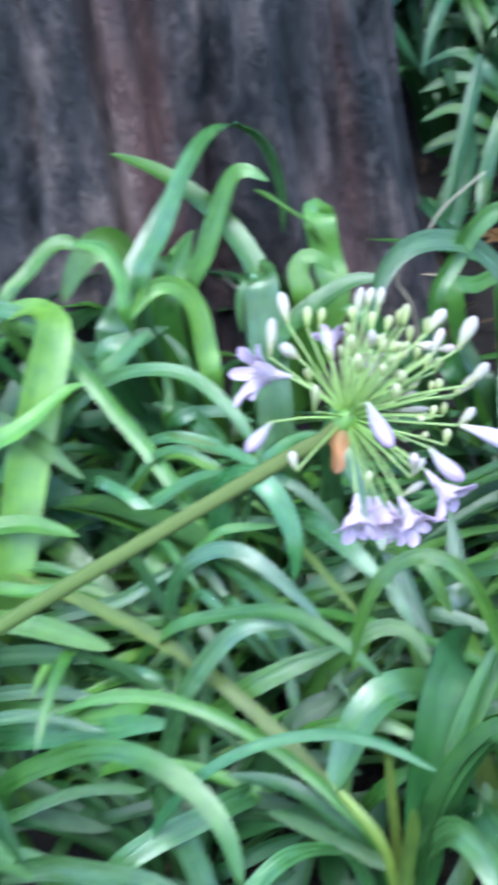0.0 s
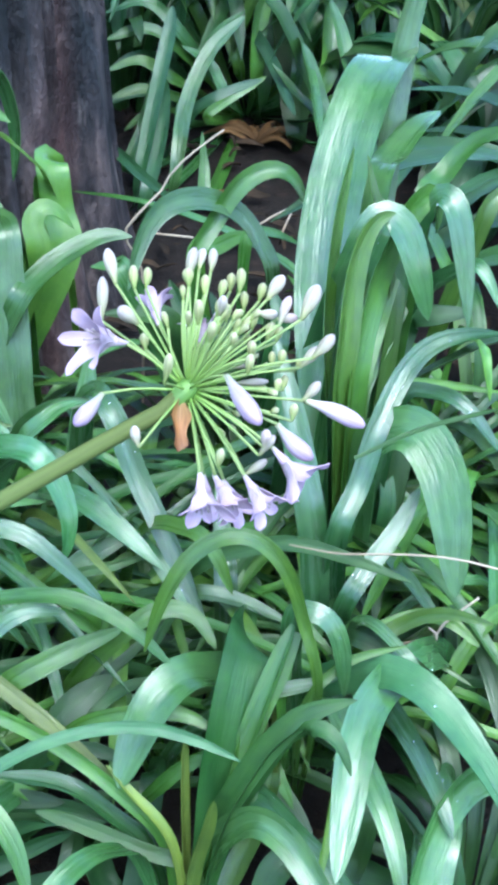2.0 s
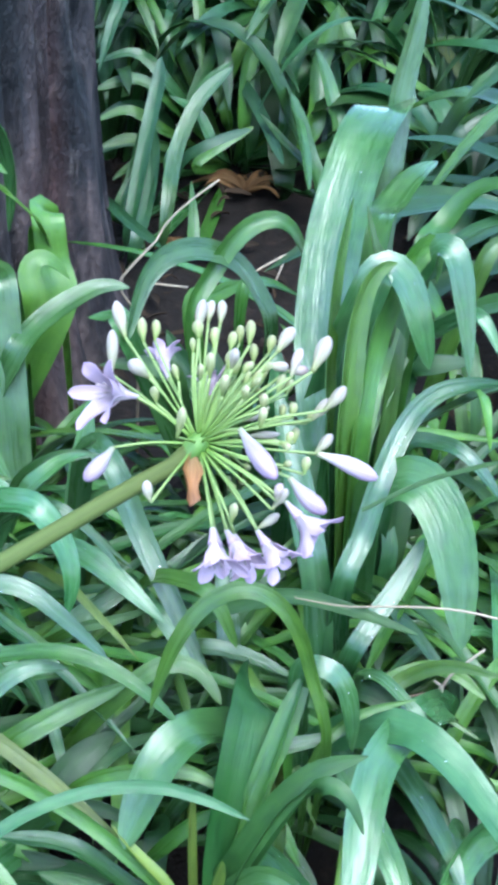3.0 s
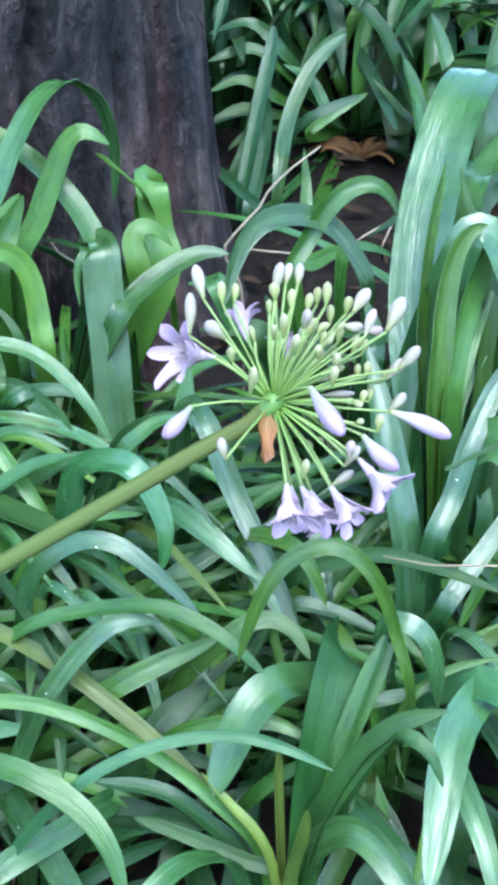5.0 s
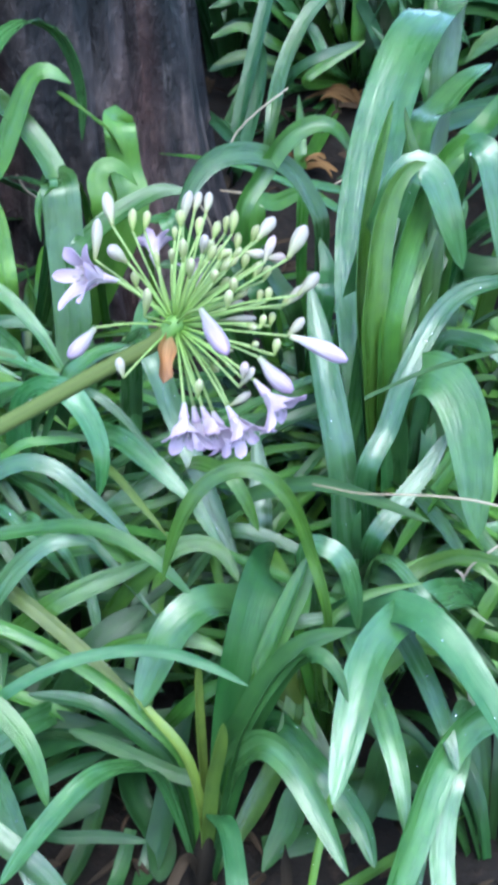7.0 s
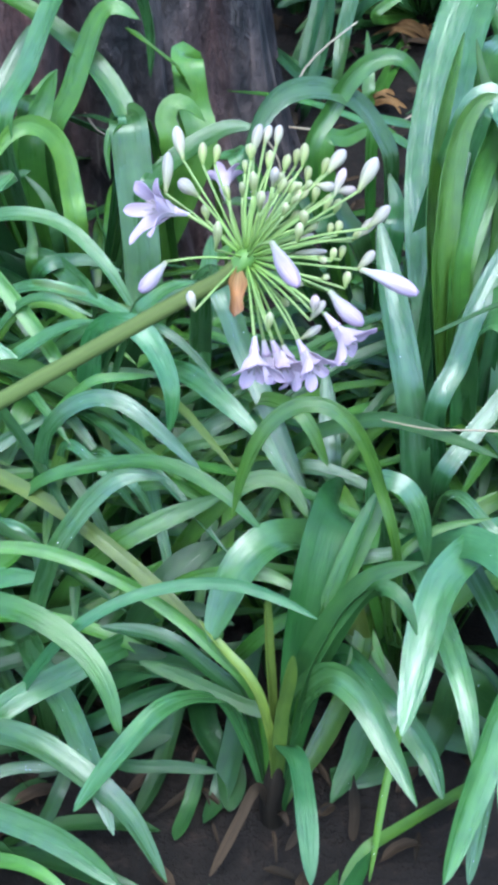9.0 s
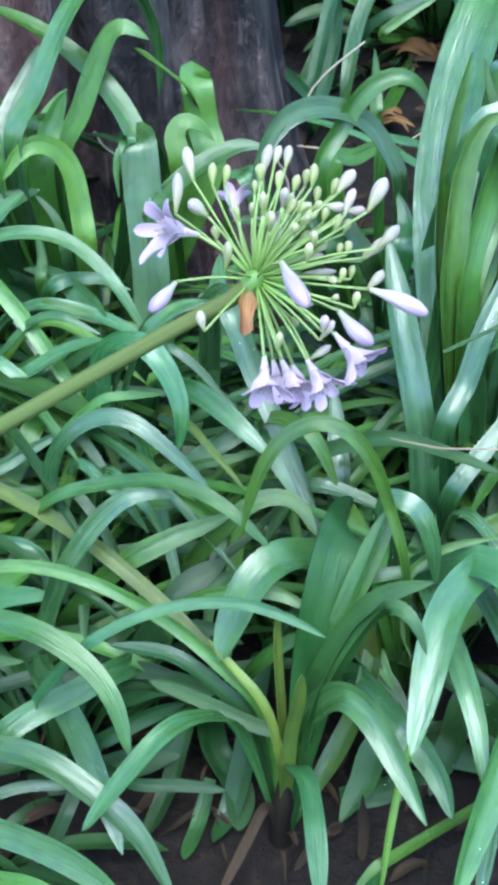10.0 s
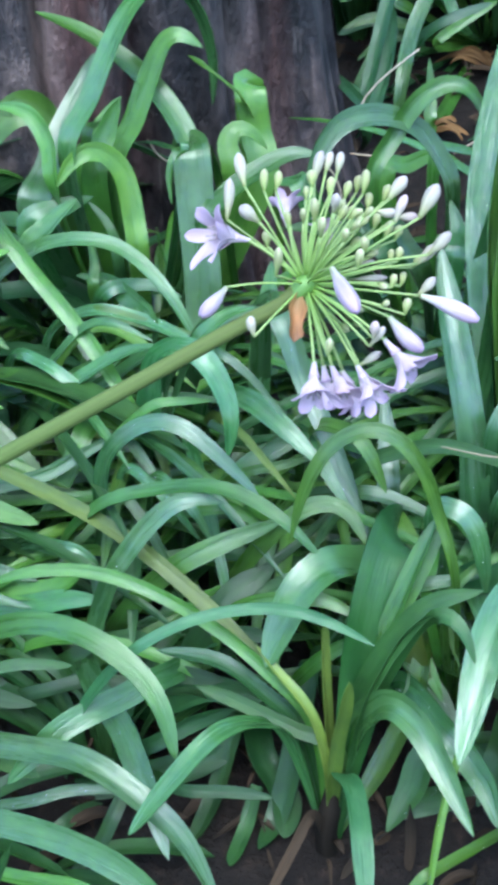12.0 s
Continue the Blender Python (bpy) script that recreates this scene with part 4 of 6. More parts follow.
leaf(clump_thicket, leaf_deep_shade, 0.0114, [(-0.157, 0.790, 0.190), (-0.114, 0.800, 0.195), (-0.070, 0.800, 0.194)], 0.85)
leaf(clump_thicket, leaf_wet, 0.0092, [(-0.123, 0.770, 0.242), (-0.107, 0.765, 0.225), (-0.093, 0.760, 0.204)], 0.85)
leaf(clump_thicket, leaf_wet, 0.0100, [(-0.102, 0.765, 0.236), (-0.091, 0.760, 0.224), (-0.083, 0.755, 0.206)], 0.85)
leaf(clump_thicket, leaf_young, 0.0113, [(-0.136, 0.830, 0.248), (-0.127, 0.820, 0.229), (-0.121, 0.810, 0.209)], 0.85)
leaf(clump_thicket, leaf_deep_shade, 0.0092, [(-0.043, 0.740, 0.193), (-0.019, 0.760, 0.204), (0.005, 0.790, 0.213)], 0.85)
leaf(clump_thicket, leaf_deep_shade, 0.0123, [(-0.073, 0.700, 0.162), (-0.048, 0.700, 0.169), (-0.019, 0.690, 0.163)], 0.85)
leaf(clump_thicket, leaf_deep_shade, 0.0108, [(-0.049, 0.720, 0.184), (-0.022, 0.740, 0.189), (0.007, 0.750, 0.186)], 0.85)
leaf(clump_thicket, leaf_green, 0.0195, [(-0.194, 0.850, 0.237), (-0.210, 0.820, 0.204), (-0.231, 0.800, 0.179)], 0.85)
leaf(clump_thicket, leaf_young, 0.0134, [(-0.164, 0.850, 0.215), (-0.172, 0.850, 0.232), (-0.194, 0.850, 0.231)], 0.85)
leaf(clump_thicket, leaf_green, 0.0086, [(-0.069, 0.810, 0.227), (-0.039, 0.810, 0.237), (-0.009, 0.820, 0.240)], 0.85)
leaf(clump_thicket, leaf_grey, 0.0135, [(-0.231, 0.880, 0.248), (-0.198, 0.890, 0.269), (-0.180, 0.900, 0.279)], 0.85)
leaf(clump_thicket, leaf_grey, 0.0109, [(-0.249, 0.900, 0.236), (-0.223, 0.900, 0.272), (-0.197, 0.900, 0.301), (-0.171, 0.890, 0.312), (-0.139, 0.880, 0.302)], 0.5)
leaf(clump_thicket, leaf_grey, 0.0150, [(-0.213, 0.870, 0.257), (-0.191, 0.870, 0.277), (-0.163, 0.870, 0.296), (-0.132, 0.860, 0.312)], 0.5)
leaf(clump_thicket, leaf_grey, 0.0181, [(-0.099, 0.830, 0.331), (-0.086, 0.830, 0.347), (-0.072, 0.840, 0.355), (-0.054, 0.850, 0.353)], 0.5)
leaf(clump_thicket, leaf_green, 0.0109, [(-0.200, 0.930, 0.297), (-0.168, 0.920, 0.298), (-0.138, 0.910, 0.295), (-0.109, 0.900, 0.297)], 0.4)
leaf(clump_thicket, leaf_grey, 0.0079, [(-0.082, 0.800, 0.346), (-0.064, 0.790, 0.345), (-0.044, 0.780, 0.330), (-0.025, 0.770, 0.315)], 0.5)
leaf(clump_thicket, leaf_green, 0.0091, [(-0.133, 0.800, 0.294), (-0.109, 0.800, 0.302), (-0.080, 0.790, 0.311)], 0.4)
leaf(clump_thicket, leaf_grey, 0.0142, [(-0.241, 0.980, 0.275), (-0.213, 0.950, 0.251), (-0.183, 0.920, 0.223), (-0.161, 0.900, 0.213)], 0.5)
leaf(clump_thicket, leaf_grey, 0.0097, [(-0.213, 0.820, 0.222), (-0.190, 0.820, 0.234), (-0.162, 0.820, 0.258)], 0.5)
leaf(clump_upright, leaf_grey, 0.0198, [(0.150, 0.868, 0.072), (0.114, 0.860, 0.239), (0.117, 0.875, 0.289), (0.122, 0.895, 0.342), (0.124, 0.915, 0.377)], 0.5)
leaf(clump_upright, leaf_wet, 0.0179, [(0.150, 0.868, 0.072), (0.137, 0.880, 0.233), (0.140, 0.900, 0.277), (0.143, 0.920, 0.312), (0.146, 0.935, 0.332)], 0.5)
leaf(clump_arching, leaf_green, 0.0225, [(0.103, 0.729, 0.058), (0.095, 0.665, 0.252), (0.083, 0.675, 0.302), (0.070, 0.680, 0.342), (0.051, 0.685, 0.364), (0.030, 0.685, 0.367), (0.009, 0.683, 0.351), (-0.006, 0.680, 0.319), (-0.016, 0.680, 0.277)], 0.20, knee=1.7)
leaf(clump_arching, leaf_wet, 0.0155, [(0.079, 0.700, 0.278), (0.088, 0.690, 0.301), (0.101, 0.685, 0.298), (0.110, 0.680, 0.275), (0.115, 0.678, 0.238)], 0.12)
leaf(clump_arching, leaf_wet, 0.0124, [(0.061, 0.690, 0.227), (0.088, 0.690, 0.236), (0.114, 0.690, 0.244)], 0.85)
leaf(clump_arching, leaf_green, 0.0084, [(0.102, 0.730, 0.058), (0.088, 0.680, 0.217), (0.114, 0.690, 0.256), (0.159, 0.700, 0.263)])
leaf(clump_arching, leaf_bright, 0.0101, [(0.101, 0.731, 0.058), (0.076, 0.690, 0.217), (0.080, 0.700, 0.240), (0.083, 0.710, 0.267)])
leaf(clump_right, leaf_wet, 0.0274, [(0.178, 0.720, 0.234), (0.150, 0.690, 0.246), (0.126, 0.655, 0.250), (0.113, 0.622, 0.241), (0.106, 0.592, 0.226), (0.097, 0.558, 0.204)], 0.85)
leaf(clump_right, leaf_wet, 0.0188, [(0.113, 0.700, 0.210), (0.125, 0.665, 0.201), (0.134, 0.630, 0.197), (0.142, 0.600, 0.184), (0.147, 0.570, 0.157)], 0.85)
leaf(clump_right, leaf_grey, 0.0225, [(0.091, 0.645, 0.136), (0.109, 0.630, 0.125), (0.122, 0.610, 0.117), (0.130, 0.590, 0.102)], 0.85)
leaf(clump_right, leaf_bright, 0.0069, [(0.103, 0.620, 0.159), (0.094, 0.600, 0.130), (0.088, 0.580, 0.108), (0.081, 0.550, 0.061)], 0.85)
leaf(clump_right, leaf_bright, 0.0100, [(0.092, 0.575, 0.079), (0.078, 0.565, 0.076), (0.067, 0.555, 0.065), (0.059, 0.540, 0.054)], 0.12)
leaf(clump_right, leaf_deep_shade, 0.0250, [(0.053, 0.640, 0.056), (0.086, 0.650, 0.057), (0.119, 0.660, 0.058)], 0.85)
leaf(clump_right, leaf_grey, 0.0163, [(0.063, 0.700, 0.151), (0.083, 0.685, 0.139), (0.104, 0.660, 0.120)], 0.85)
leaf(clump_right, leaf_deep_shade, 0.0242, [(0.198, 0.668, 0.052), (0.146, 0.660, 0.146), (0.132, 0.650, 0.109), (0.117, 0.630, 0.076)])
leaf(clump_right, leaf_deep_shade, 0.0246, [(0.193, 0.668, 0.052), (0.093, 0.660, 0.101), (0.069, 0.640, 0.073), (0.053, 0.620, 0.054)])
leaf(clump_upright, leaf_wet, 0.0520, [(0.150, 0.868, 0.072), (0.141, 0.870, 0.206), (0.124, 0.910, 0.336), (0.121, 0.960, 0.395), (0.132, 1.010, 0.450), (0.149, 1.050, 0.493), (0.164, 1.080, 0.512), (0.177, 1.100, 0.517), (0.193, 1.140, 0.504), (0.211, 1.200, 0.472), (0.224, 1.240, 0.437)], turn=(-0.42, -0.73, 0.48))
leaf(clump_upright, leaf_grey, 0.0253, [(0.150, 0.868, 0.072), (0.163, 0.980, 0.292), (0.178, 1.060, 0.394), (0.187, 1.100, 0.484), (0.193, 1.120, 0.528), (0.200, 1.130, 0.557), (0.205, 1.140, 0.590), (0.209, 1.150, 0.617)], turn=(0.3, -0.7, 0.6))
leaf(clump_upright, leaf_green, 0.0189, [(0.150, 0.868, 0.072), (0.122, 0.880, 0.326), (0.117, 0.900, 0.381), (0.120, 0.930, 0.420), (0.129, 0.970, 0.450), (0.140, 1.000, 0.482)], turn=(0.75, -0.6, 0.25))
leaf(clump_upright, leaf_green, 0.0193, [(0.150, 0.868, 0.072), (0.171, 0.930, 0.354), (0.173, 0.960, 0.415), (0.165, 0.965, 0.442), (0.154, 0.970, 0.455), (0.148, 0.985, 0.483)])
leaf(clump_upright, leaf_green, 0.0273, [(0.150, 0.868, 0.072), (0.125, 0.860, 0.339), (0.126, 0.870, 0.389), (0.129, 0.890, 0.428), (0.138, 0.910, 0.455), (0.150, 0.920, 0.467), (0.161, 0.925, 0.466)], turn=(0.72, -0.62, 0.30))
leaf(clump_upright, leaf_wet, 0.0308, [(0.145, 0.925, 0.450), (0.156, 0.930, 0.463), (0.168, 0.925, 0.456), (0.180, 0.915, 0.427), (0.193, 0.912, 0.387)], 0.6, turn=(0.1, -0.6, 0.8))
leaf(clump_upright, leaf_green, 0.0284, [(0.150, 0.868, 0.072), (0.136, 0.870, 0.332), (0.141, 0.890, 0.378), (0.151, 0.920, 0.407), (0.166, 0.940, 0.443), (0.181, 0.950, 0.463), (0.193, 0.960, 0.469), (0.201, 0.960, 0.454), (0.200, 0.955, 0.436)], turn=(0.70, -0.65, 0.30))
leaf(clump_upright, leaf_wet, 0.0257, [(0.150, 0.868, 0.072), (0.173, 0.950, 0.401), (0.188, 0.955, 0.454), (0.199, 0.950, 0.474), (0.207, 0.940, 0.469), (0.213, 0.930, 0.445), (0.219, 0.920, 0.413), (0.223, 0.910, 0.383)], turn=(0.1, -0.6, 0.8))
leaf(clump_upright, leaf_green, 0.0193, [(0.150, 0.868, 0.072), (0.141, 0.880, 0.316), (0.148, 0.900, 0.362), (0.161, 0.930, 0.388), (0.176, 0.960, 0.410), (0.192, 0.980, 0.424)], turn=(0.5, -0.7, 0.5))
leaf(clump_upright, leaf_grey, 0.0249, [(0.150, 0.868, 0.072), (0.144, 0.900, 0.292), (0.150, 0.920, 0.330), (0.168, 0.940, 0.363), (0.188, 0.970, 0.386), (0.203, 1.000, 0.400)], turn=(-0.2, -0.7, 0.65))
leaf(clump_upright, leaf_shade, 0.0197, [(0.150, 0.868, 0.072), (0.125, 0.870, 0.302), (0.127, 0.885, 0.352), (0.129, 0.900, 0.395), (0.141, 0.930, 0.429), (0.155, 0.950, 0.442)])
leaf(clump_upright, leaf_green, 0.0205, [(0.155, 0.878, 0.073), (0.190, 0.970, 0.429), (0.208, 1.000, 0.455), (0.226, 1.010, 0.479), (0.242, 1.000, 0.497), (0.261, 0.980, 0.504)])
leaf(clump_upright, leaf_grey, 0.0333, [(0.152, 0.881, 0.073), (0.157, 1.000, 0.423), (0.180, 1.050, 0.453), (0.204, 1.080, 0.470), (0.226, 1.100, 0.474)])
leaf(clump_upright, leaf_wet, 0.0177, [(0.149, 0.861, 0.071), (0.122, 0.800, 0.266), (0.137, 0.820, 0.300), (0.149, 0.840, 0.335), (0.169, 0.870, 0.363), (0.188, 0.880, 0.384), (0.214, 0.880, 0.394), (0.235, 0.860, 0.407)])
leaf(clump_upright, leaf_wet, 0.0158, [(0.149, 0.858, 0.071), (0.126, 0.770, 0.226), (0.143, 0.780, 0.261), (0.164, 0.800, 0.280), (0.182, 0.820, 0.303)])
leaf(clump_upright, leaf_wet, 0.0257, [(0.148, 0.861, 0.071), (0.114, 0.800, 0.192), (0.108, 0.810, 0.254), (0.099, 0.830, 0.301), (0.089, 0.860, 0.341), (0.079, 0.900, 0.380)])
leaf(clump_upright, leaf_grey, 0.0194, [(0.151, 0.873, 0.072), (0.144, 0.920, 0.194), (0.144, 0.950, 0.253), (0.147, 0.980, 0.305)])
leaf(clump_upright, leaf_deep_shade, 0.0158, [(0.149, 0.873, 0.072), (0.125, 0.920, 0.194), (0.132, 0.950, 0.253), (0.135, 0.980, 0.299)])
leaf(clump_upright, leaf_grey, 0.0400, [(0.151, 0.867, 0.072), (0.146, 0.860, 0.285), (0.158, 0.840, 0.337), (0.174, 0.825, 0.349), (0.189, 0.800, 0.334), (0.196, 0.775, 0.305), (0.200, 0.750, 0.261)])
leaf(clump_upright, leaf_bright, 0.0100, [(0.173, 0.980, 0.285), (0.211, 0.980, 0.290), (0.280, 0.970, 0.288)], 0.85)
leaf(clump_upright, leaf_wet, 0.0139, [(0.154, 0.871, 0.072), (0.175, 0.900, 0.309), (0.200, 0.890, 0.337), (0.220, 0.870, 0.339), (0.250, 0.850, 0.308)])
leaf(clump_upright, leaf_deep_shade, 0.0218, [(0.155, 0.871, 0.072), (0.184, 0.900, 0.245), (0.184, 0.930, 0.304), (0.175, 0.950, 0.353)])
leaf(clump_upright, leaf_grey, 0.0187, [(0.151, 0.867, 0.072), (0.145, 0.860, 0.243), (0.144, 0.890, 0.279), (0.143, 0.930, 0.319)])
leaf(clump_upright, leaf_deep_shade, 0.0174, [(0.154, 0.869, 0.072), (0.175, 0.880, 0.222), (0.176, 0.900, 0.256), (0.174, 0.920, 0.279)])
leaf(clump_upright, leaf_green, 0.0201, [(0.261, 1.050, 0.401), (0.275, 1.060, 0.422), (0.297, 1.060, 0.427)], 0.85)
leaf(clump_upright, leaf_wet, 0.0167, [(0.227, 0.950, 0.412), (0.237, 0.940, 0.413), (0.249, 0.920, 0.391)], 0.85)
leaf(clump_upright, leaf_bright, 0.0161, [(0.257, 0.980, 0.326), (0.259, 0.960, 0.317), (0.264, 0.950, 0.292)], 0.85)
leaf(clump_upright, leaf_deep_shade, 0.0317, [(0.156, 0.881, 0.073), (0.194, 1.000, 0.313), (0.218, 1.000, 0.339), (0.254, 1.000, 0.345)])
leaf(clump_upright, leaf_green, 0.0132, [(0.150, 0.857, 0.071), (0.140, 0.760, 0.195), (0.168, 0.760, 0.227), (0.195, 0.750, 0.246), (0.225, 0.730, 0.253)])
leaf(clump_upright, leaf_green, 0.0144, [(0.150, 0.858, 0.071), (0.141, 0.770, 0.197), (0.178, 0.780, 0.214), (0.203, 0.770, 0.223), (0.225, 0.750, 0.214)])
leaf(clump_upright, leaf_green, 0.0055, [(0.150, 0.856, 0.071), (0.137, 0.750, 0.208), (0.182, 0.740, 0.214), (0.215, 0.720, 0.205)])
leaf(clump_upright, leaf_deep_shade, 0.0185, [(0.149, 0.856, 0.071), (0.126, 0.750, 0.226), (0.151, 0.720, 0.239), (0.180, 0.690, 0.231), (0.209, 0.660, 0.220)])
leaf(clump_upright, leaf_deep_shade, 0.0035, [(0.114, 0.740, 0.385), (0.154, 0.740, 0.408), (0.197, 0.730, 0.430)], 0.85)
leaf(clump_upright, leaf_deep_shade, 0.0129, [(0.028, 0.800, 0.250), (0.059, 0.790, 0.271), (0.087, 0.780, 0.284), (0.126, 0.760, 0.286), (0.164, 0.740, 0.283)], 0.85)
leaf(clump_by_trunk, leaf_grey, 0.0268, [(-0.199, 1.090, 0.094), (-0.223, 1.010, 0.383), (-0.206, 1.030, 0.428), (-0.192, 1.050, 0.463), (-0.177, 1.070, 0.491), (-0.162, 1.090, 0.504), (-0.147, 1.110, 0.503), (-0.130, 1.120, 0.490), (-0.120, 1.130, 0.459), (-0.116, 1.135, 0.422), (-0.120, 1.135, 0.386)], turn=(-0.65, -0.7, 0.3))
leaf(clump_by_trunk, leaf_grey, 0.0367, [(-0.199, 1.090, 0.094), (-0.261, 1.030, 0.320), (-0.254, 1.060, 0.354), (-0.243, 1.090, 0.382), (-0.231, 1.120, 0.408), (-0.223, 1.140, 0.431)], turn=(-0.2, -0.75, 0.6))
leaf(clump_by_trunk, leaf_bright, 0.0365, [(-0.199, 1.090, 0.094), (-0.251, 1.080, 0.333), (-0.258, 1.110, 0.367), (-0.270, 1.120, 0.387), (-0.290, 1.120, 0.389), (-0.311, 1.110, 0.372), (-0.329, 1.100, 0.339)], turn=(-0.5, -0.75, 0.3))
leaf(clump_by_trunk, leaf_bright, 0.0253, [(-0.199, 1.090, 0.094), (-0.225, 1.060, 0.343), (-0.221, 1.080, 0.371), (-0.208, 1.100, 0.391), (-0.196, 1.110, 0.404)])
leaf(clump_by_trunk, leaf_green, 0.0264, [(-0.199, 1.085, 0.093), (-0.192, 1.040, 0.357), (-0.175, 1.050, 0.403), (-0.161, 1.070, 0.439), (-0.149, 1.080, 0.465), (-0.138, 1.080, 0.474), (-0.127, 1.080, 0.467), (-0.117, 1.080, 0.460)])
leaf(clump_by_trunk, leaf_green, 0.0250, [(-0.192, 1.084, 0.093), (-0.127, 1.030, 0.340), (-0.129, 1.050, 0.384), (-0.152, 1.070, 0.418), (-0.184, 1.090, 0.442), (-0.222, 1.110, 0.461), (-0.268, 1.130, 0.472)])
leaf(clump_by_trunk, leaf_green, 0.0142, [(-0.201, 1.085, 0.093), (-0.214, 1.040, 0.382), (-0.201, 1.060, 0.401), (-0.189, 1.080, 0.416)])
leaf(clump_by_trunk, leaf_bright, 0.0224, [(-0.196, 1.081, 0.093), (-0.171, 1.000, 0.298), (-0.174, 1.010, 0.336), (-0.180, 1.020, 0.373), (-0.191, 1.020, 0.391), (-0.205, 1.010, 0.401), (-0.220, 1.000, 0.394), (-0.230, 0.990, 0.378)])
leaf(clump_by_trunk, leaf_grey, 0.0263, [(-0.205, 1.081, 0.093), (-0.261, 1.000, 0.319), (-0.236, 1.010, 0.346), (-0.208, 1.020, 0.354)])
leaf(clump_by_trunk, leaf_deep_shade, 0.0122, [(-0.198, 1.079, 0.093), (-0.183, 0.980, 0.304), (-0.192, 1.000, 0.336), (-0.211, 1.010, 0.355)])
leaf(clump_by_trunk, leaf_green, 0.0121, [(-0.199, 1.077, 0.093), (-0.201, 0.960, 0.289), (-0.201, 0.970, 0.315), (-0.207, 0.980, 0.341)])
leaf(clump_by_trunk, leaf_green, 0.0043, [(-0.194, 1.081, 0.093), (-0.149, 1.000, 0.288), (-0.151, 1.000, 0.315), (-0.153, 1.000, 0.337)])
leaf(clump_by_trunk, leaf_grey, 0.0350, [(-0.191, 1.078, 0.093), (-0.116, 0.970, 0.222), (-0.114, 0.980, 0.273), (-0.117, 1.000, 0.321), (-0.122, 1.020, 0.363), (-0.124, 1.030, 0.394), (-0.133, 1.060, 0.378), (-0.144, 1.080, 0.326)], turn=(0.1, -0.8, 0.55))
leaf(clump_by_trunk, leaf_grey, 0.0081, [(-0.192, 1.084, 0.093), (-0.131, 1.030, 0.380), (-0.141, 1.050, 0.382), (-0.161, 1.070, 0.380), (-0.185, 1.090, 0.371)])
leaf(clump_by_trunk, leaf_bright, 0.0330, [(-0.187, 1.093, 0.094), (-0.082, 1.120, 0.312), (-0.084, 1.140, 0.352), (-0.089, 1.150, 0.396), (-0.092, 1.175, 0.385), (-0.094, 1.190, 0.334), (-0.095, 1.190, 0.294)])
leaf(clump_by_trunk, leaf_bright, 0.0108, [(-0.090, 1.140, 0.384), (-0.106, 1.110, 0.420), (-0.119, 1.090, 0.442), (-0.128, 1.070, 0.457)], 0.85)
leaf(clump_by_trunk, leaf_bright, 0.0255, [(-0.189, 1.089, 0.094), (-0.102, 1.080, 0.327), (-0.104, 1.090, 0.365), (-0.096, 1.100, 0.381), (-0.082, 1.100, 0.377), (-0.069, 1.100, 0.361)])
leaf(clump_by_trunk, leaf_grey, 0.0241, [(-0.191, 1.081, 0.093), (-0.117, 1.000, 0.327), (-0.097, 1.020, 0.355), (-0.070, 1.040, 0.370), (-0.042, 1.050, 0.381), (-0.021, 1.050, 0.379)])
leaf(clump_by_trunk, leaf_green, 0.0120, [(-0.133, 1.030, 0.392), (-0.142, 1.020, 0.378), (-0.140, 1.010, 0.352)], 0.85)
leaf(clump_by_trunk, leaf_grey, 0.0208, [(-0.194, 1.073, 0.092), (-0.147, 0.920, 0.281), (-0.165, 0.940, 0.299), (-0.190, 0.960, 0.308), (-0.218, 0.970, 0.307)])
leaf(clump_by_trunk, leaf_green, 0.0277, [(-0.200, 1.084, 0.093), (-0.210, 1.030, 0.342), (-0.198, 1.050, 0.399), (-0.186, 1.060, 0.424)])
leaf(clump_by_trunk, leaf_green, 0.0206, [(-0.202, 1.081, 0.093), (-0.232, 1.000, 0.357), (-0.243, 1.030, 0.394), (-0.263, 1.050, 0.416), (-0.295, 1.060, 0.417)])
leaf(clump_by_trunk, leaf_grey, 0.0275, [(-0.205, 1.078, 0.093), (-0.255, 0.970, 0.310), (-0.238, 0.980, 0.347), (-0.214, 0.990, 0.367)])
leaf(clump_by_trunk, leaf_bright, 0.0240, [(-0.211, 1.069, 0.092), (-0.316, 0.880, 0.261), (-0.302, 0.940, 0.335), (-0.307, 0.980, 0.372), (-0.333, 1.000, 0.387), (-0.368, 1.000, 0.368)])
leaf(clump_by_trunk, leaf_green, 0.0230, [(-0.214, 1.083, 0.093), (-0.348, 1.020, 0.346), (-0.331, 1.050, 0.397), (-0.306, 1.070, 0.417), (-0.283, 1.070, 0.402)])
leaf(clump_by_trunk, leaf_grey, 0.0208, [(-0.215, 1.076, 0.093), (-0.352, 0.950, 0.385), (-0.325, 0.970, 0.400), (-0.299, 0.970, 0.383)])
leaf(clump_by_trunk, leaf_grey, 0.0137, [(-0.199, 1.076, 0.093), (-0.197, 0.950, 0.290), (-0.160, 0.960, 0.305), (-0.126, 0.950, 0.300)])
leaf(clump_behind, leaf_grey, 0.0215, [(0.082, 1.074, 0.092), (0.090, 1.020, 0.347), (0.081, 1.030, 0.383), (0.061, 1.030, 0.413), (0.031, 1.020, 0.429), (0.002, 1.000, 0.431), (-0.015, 0.980, 0.415), (-0.026, 0.950, 0.385)], 0.5)
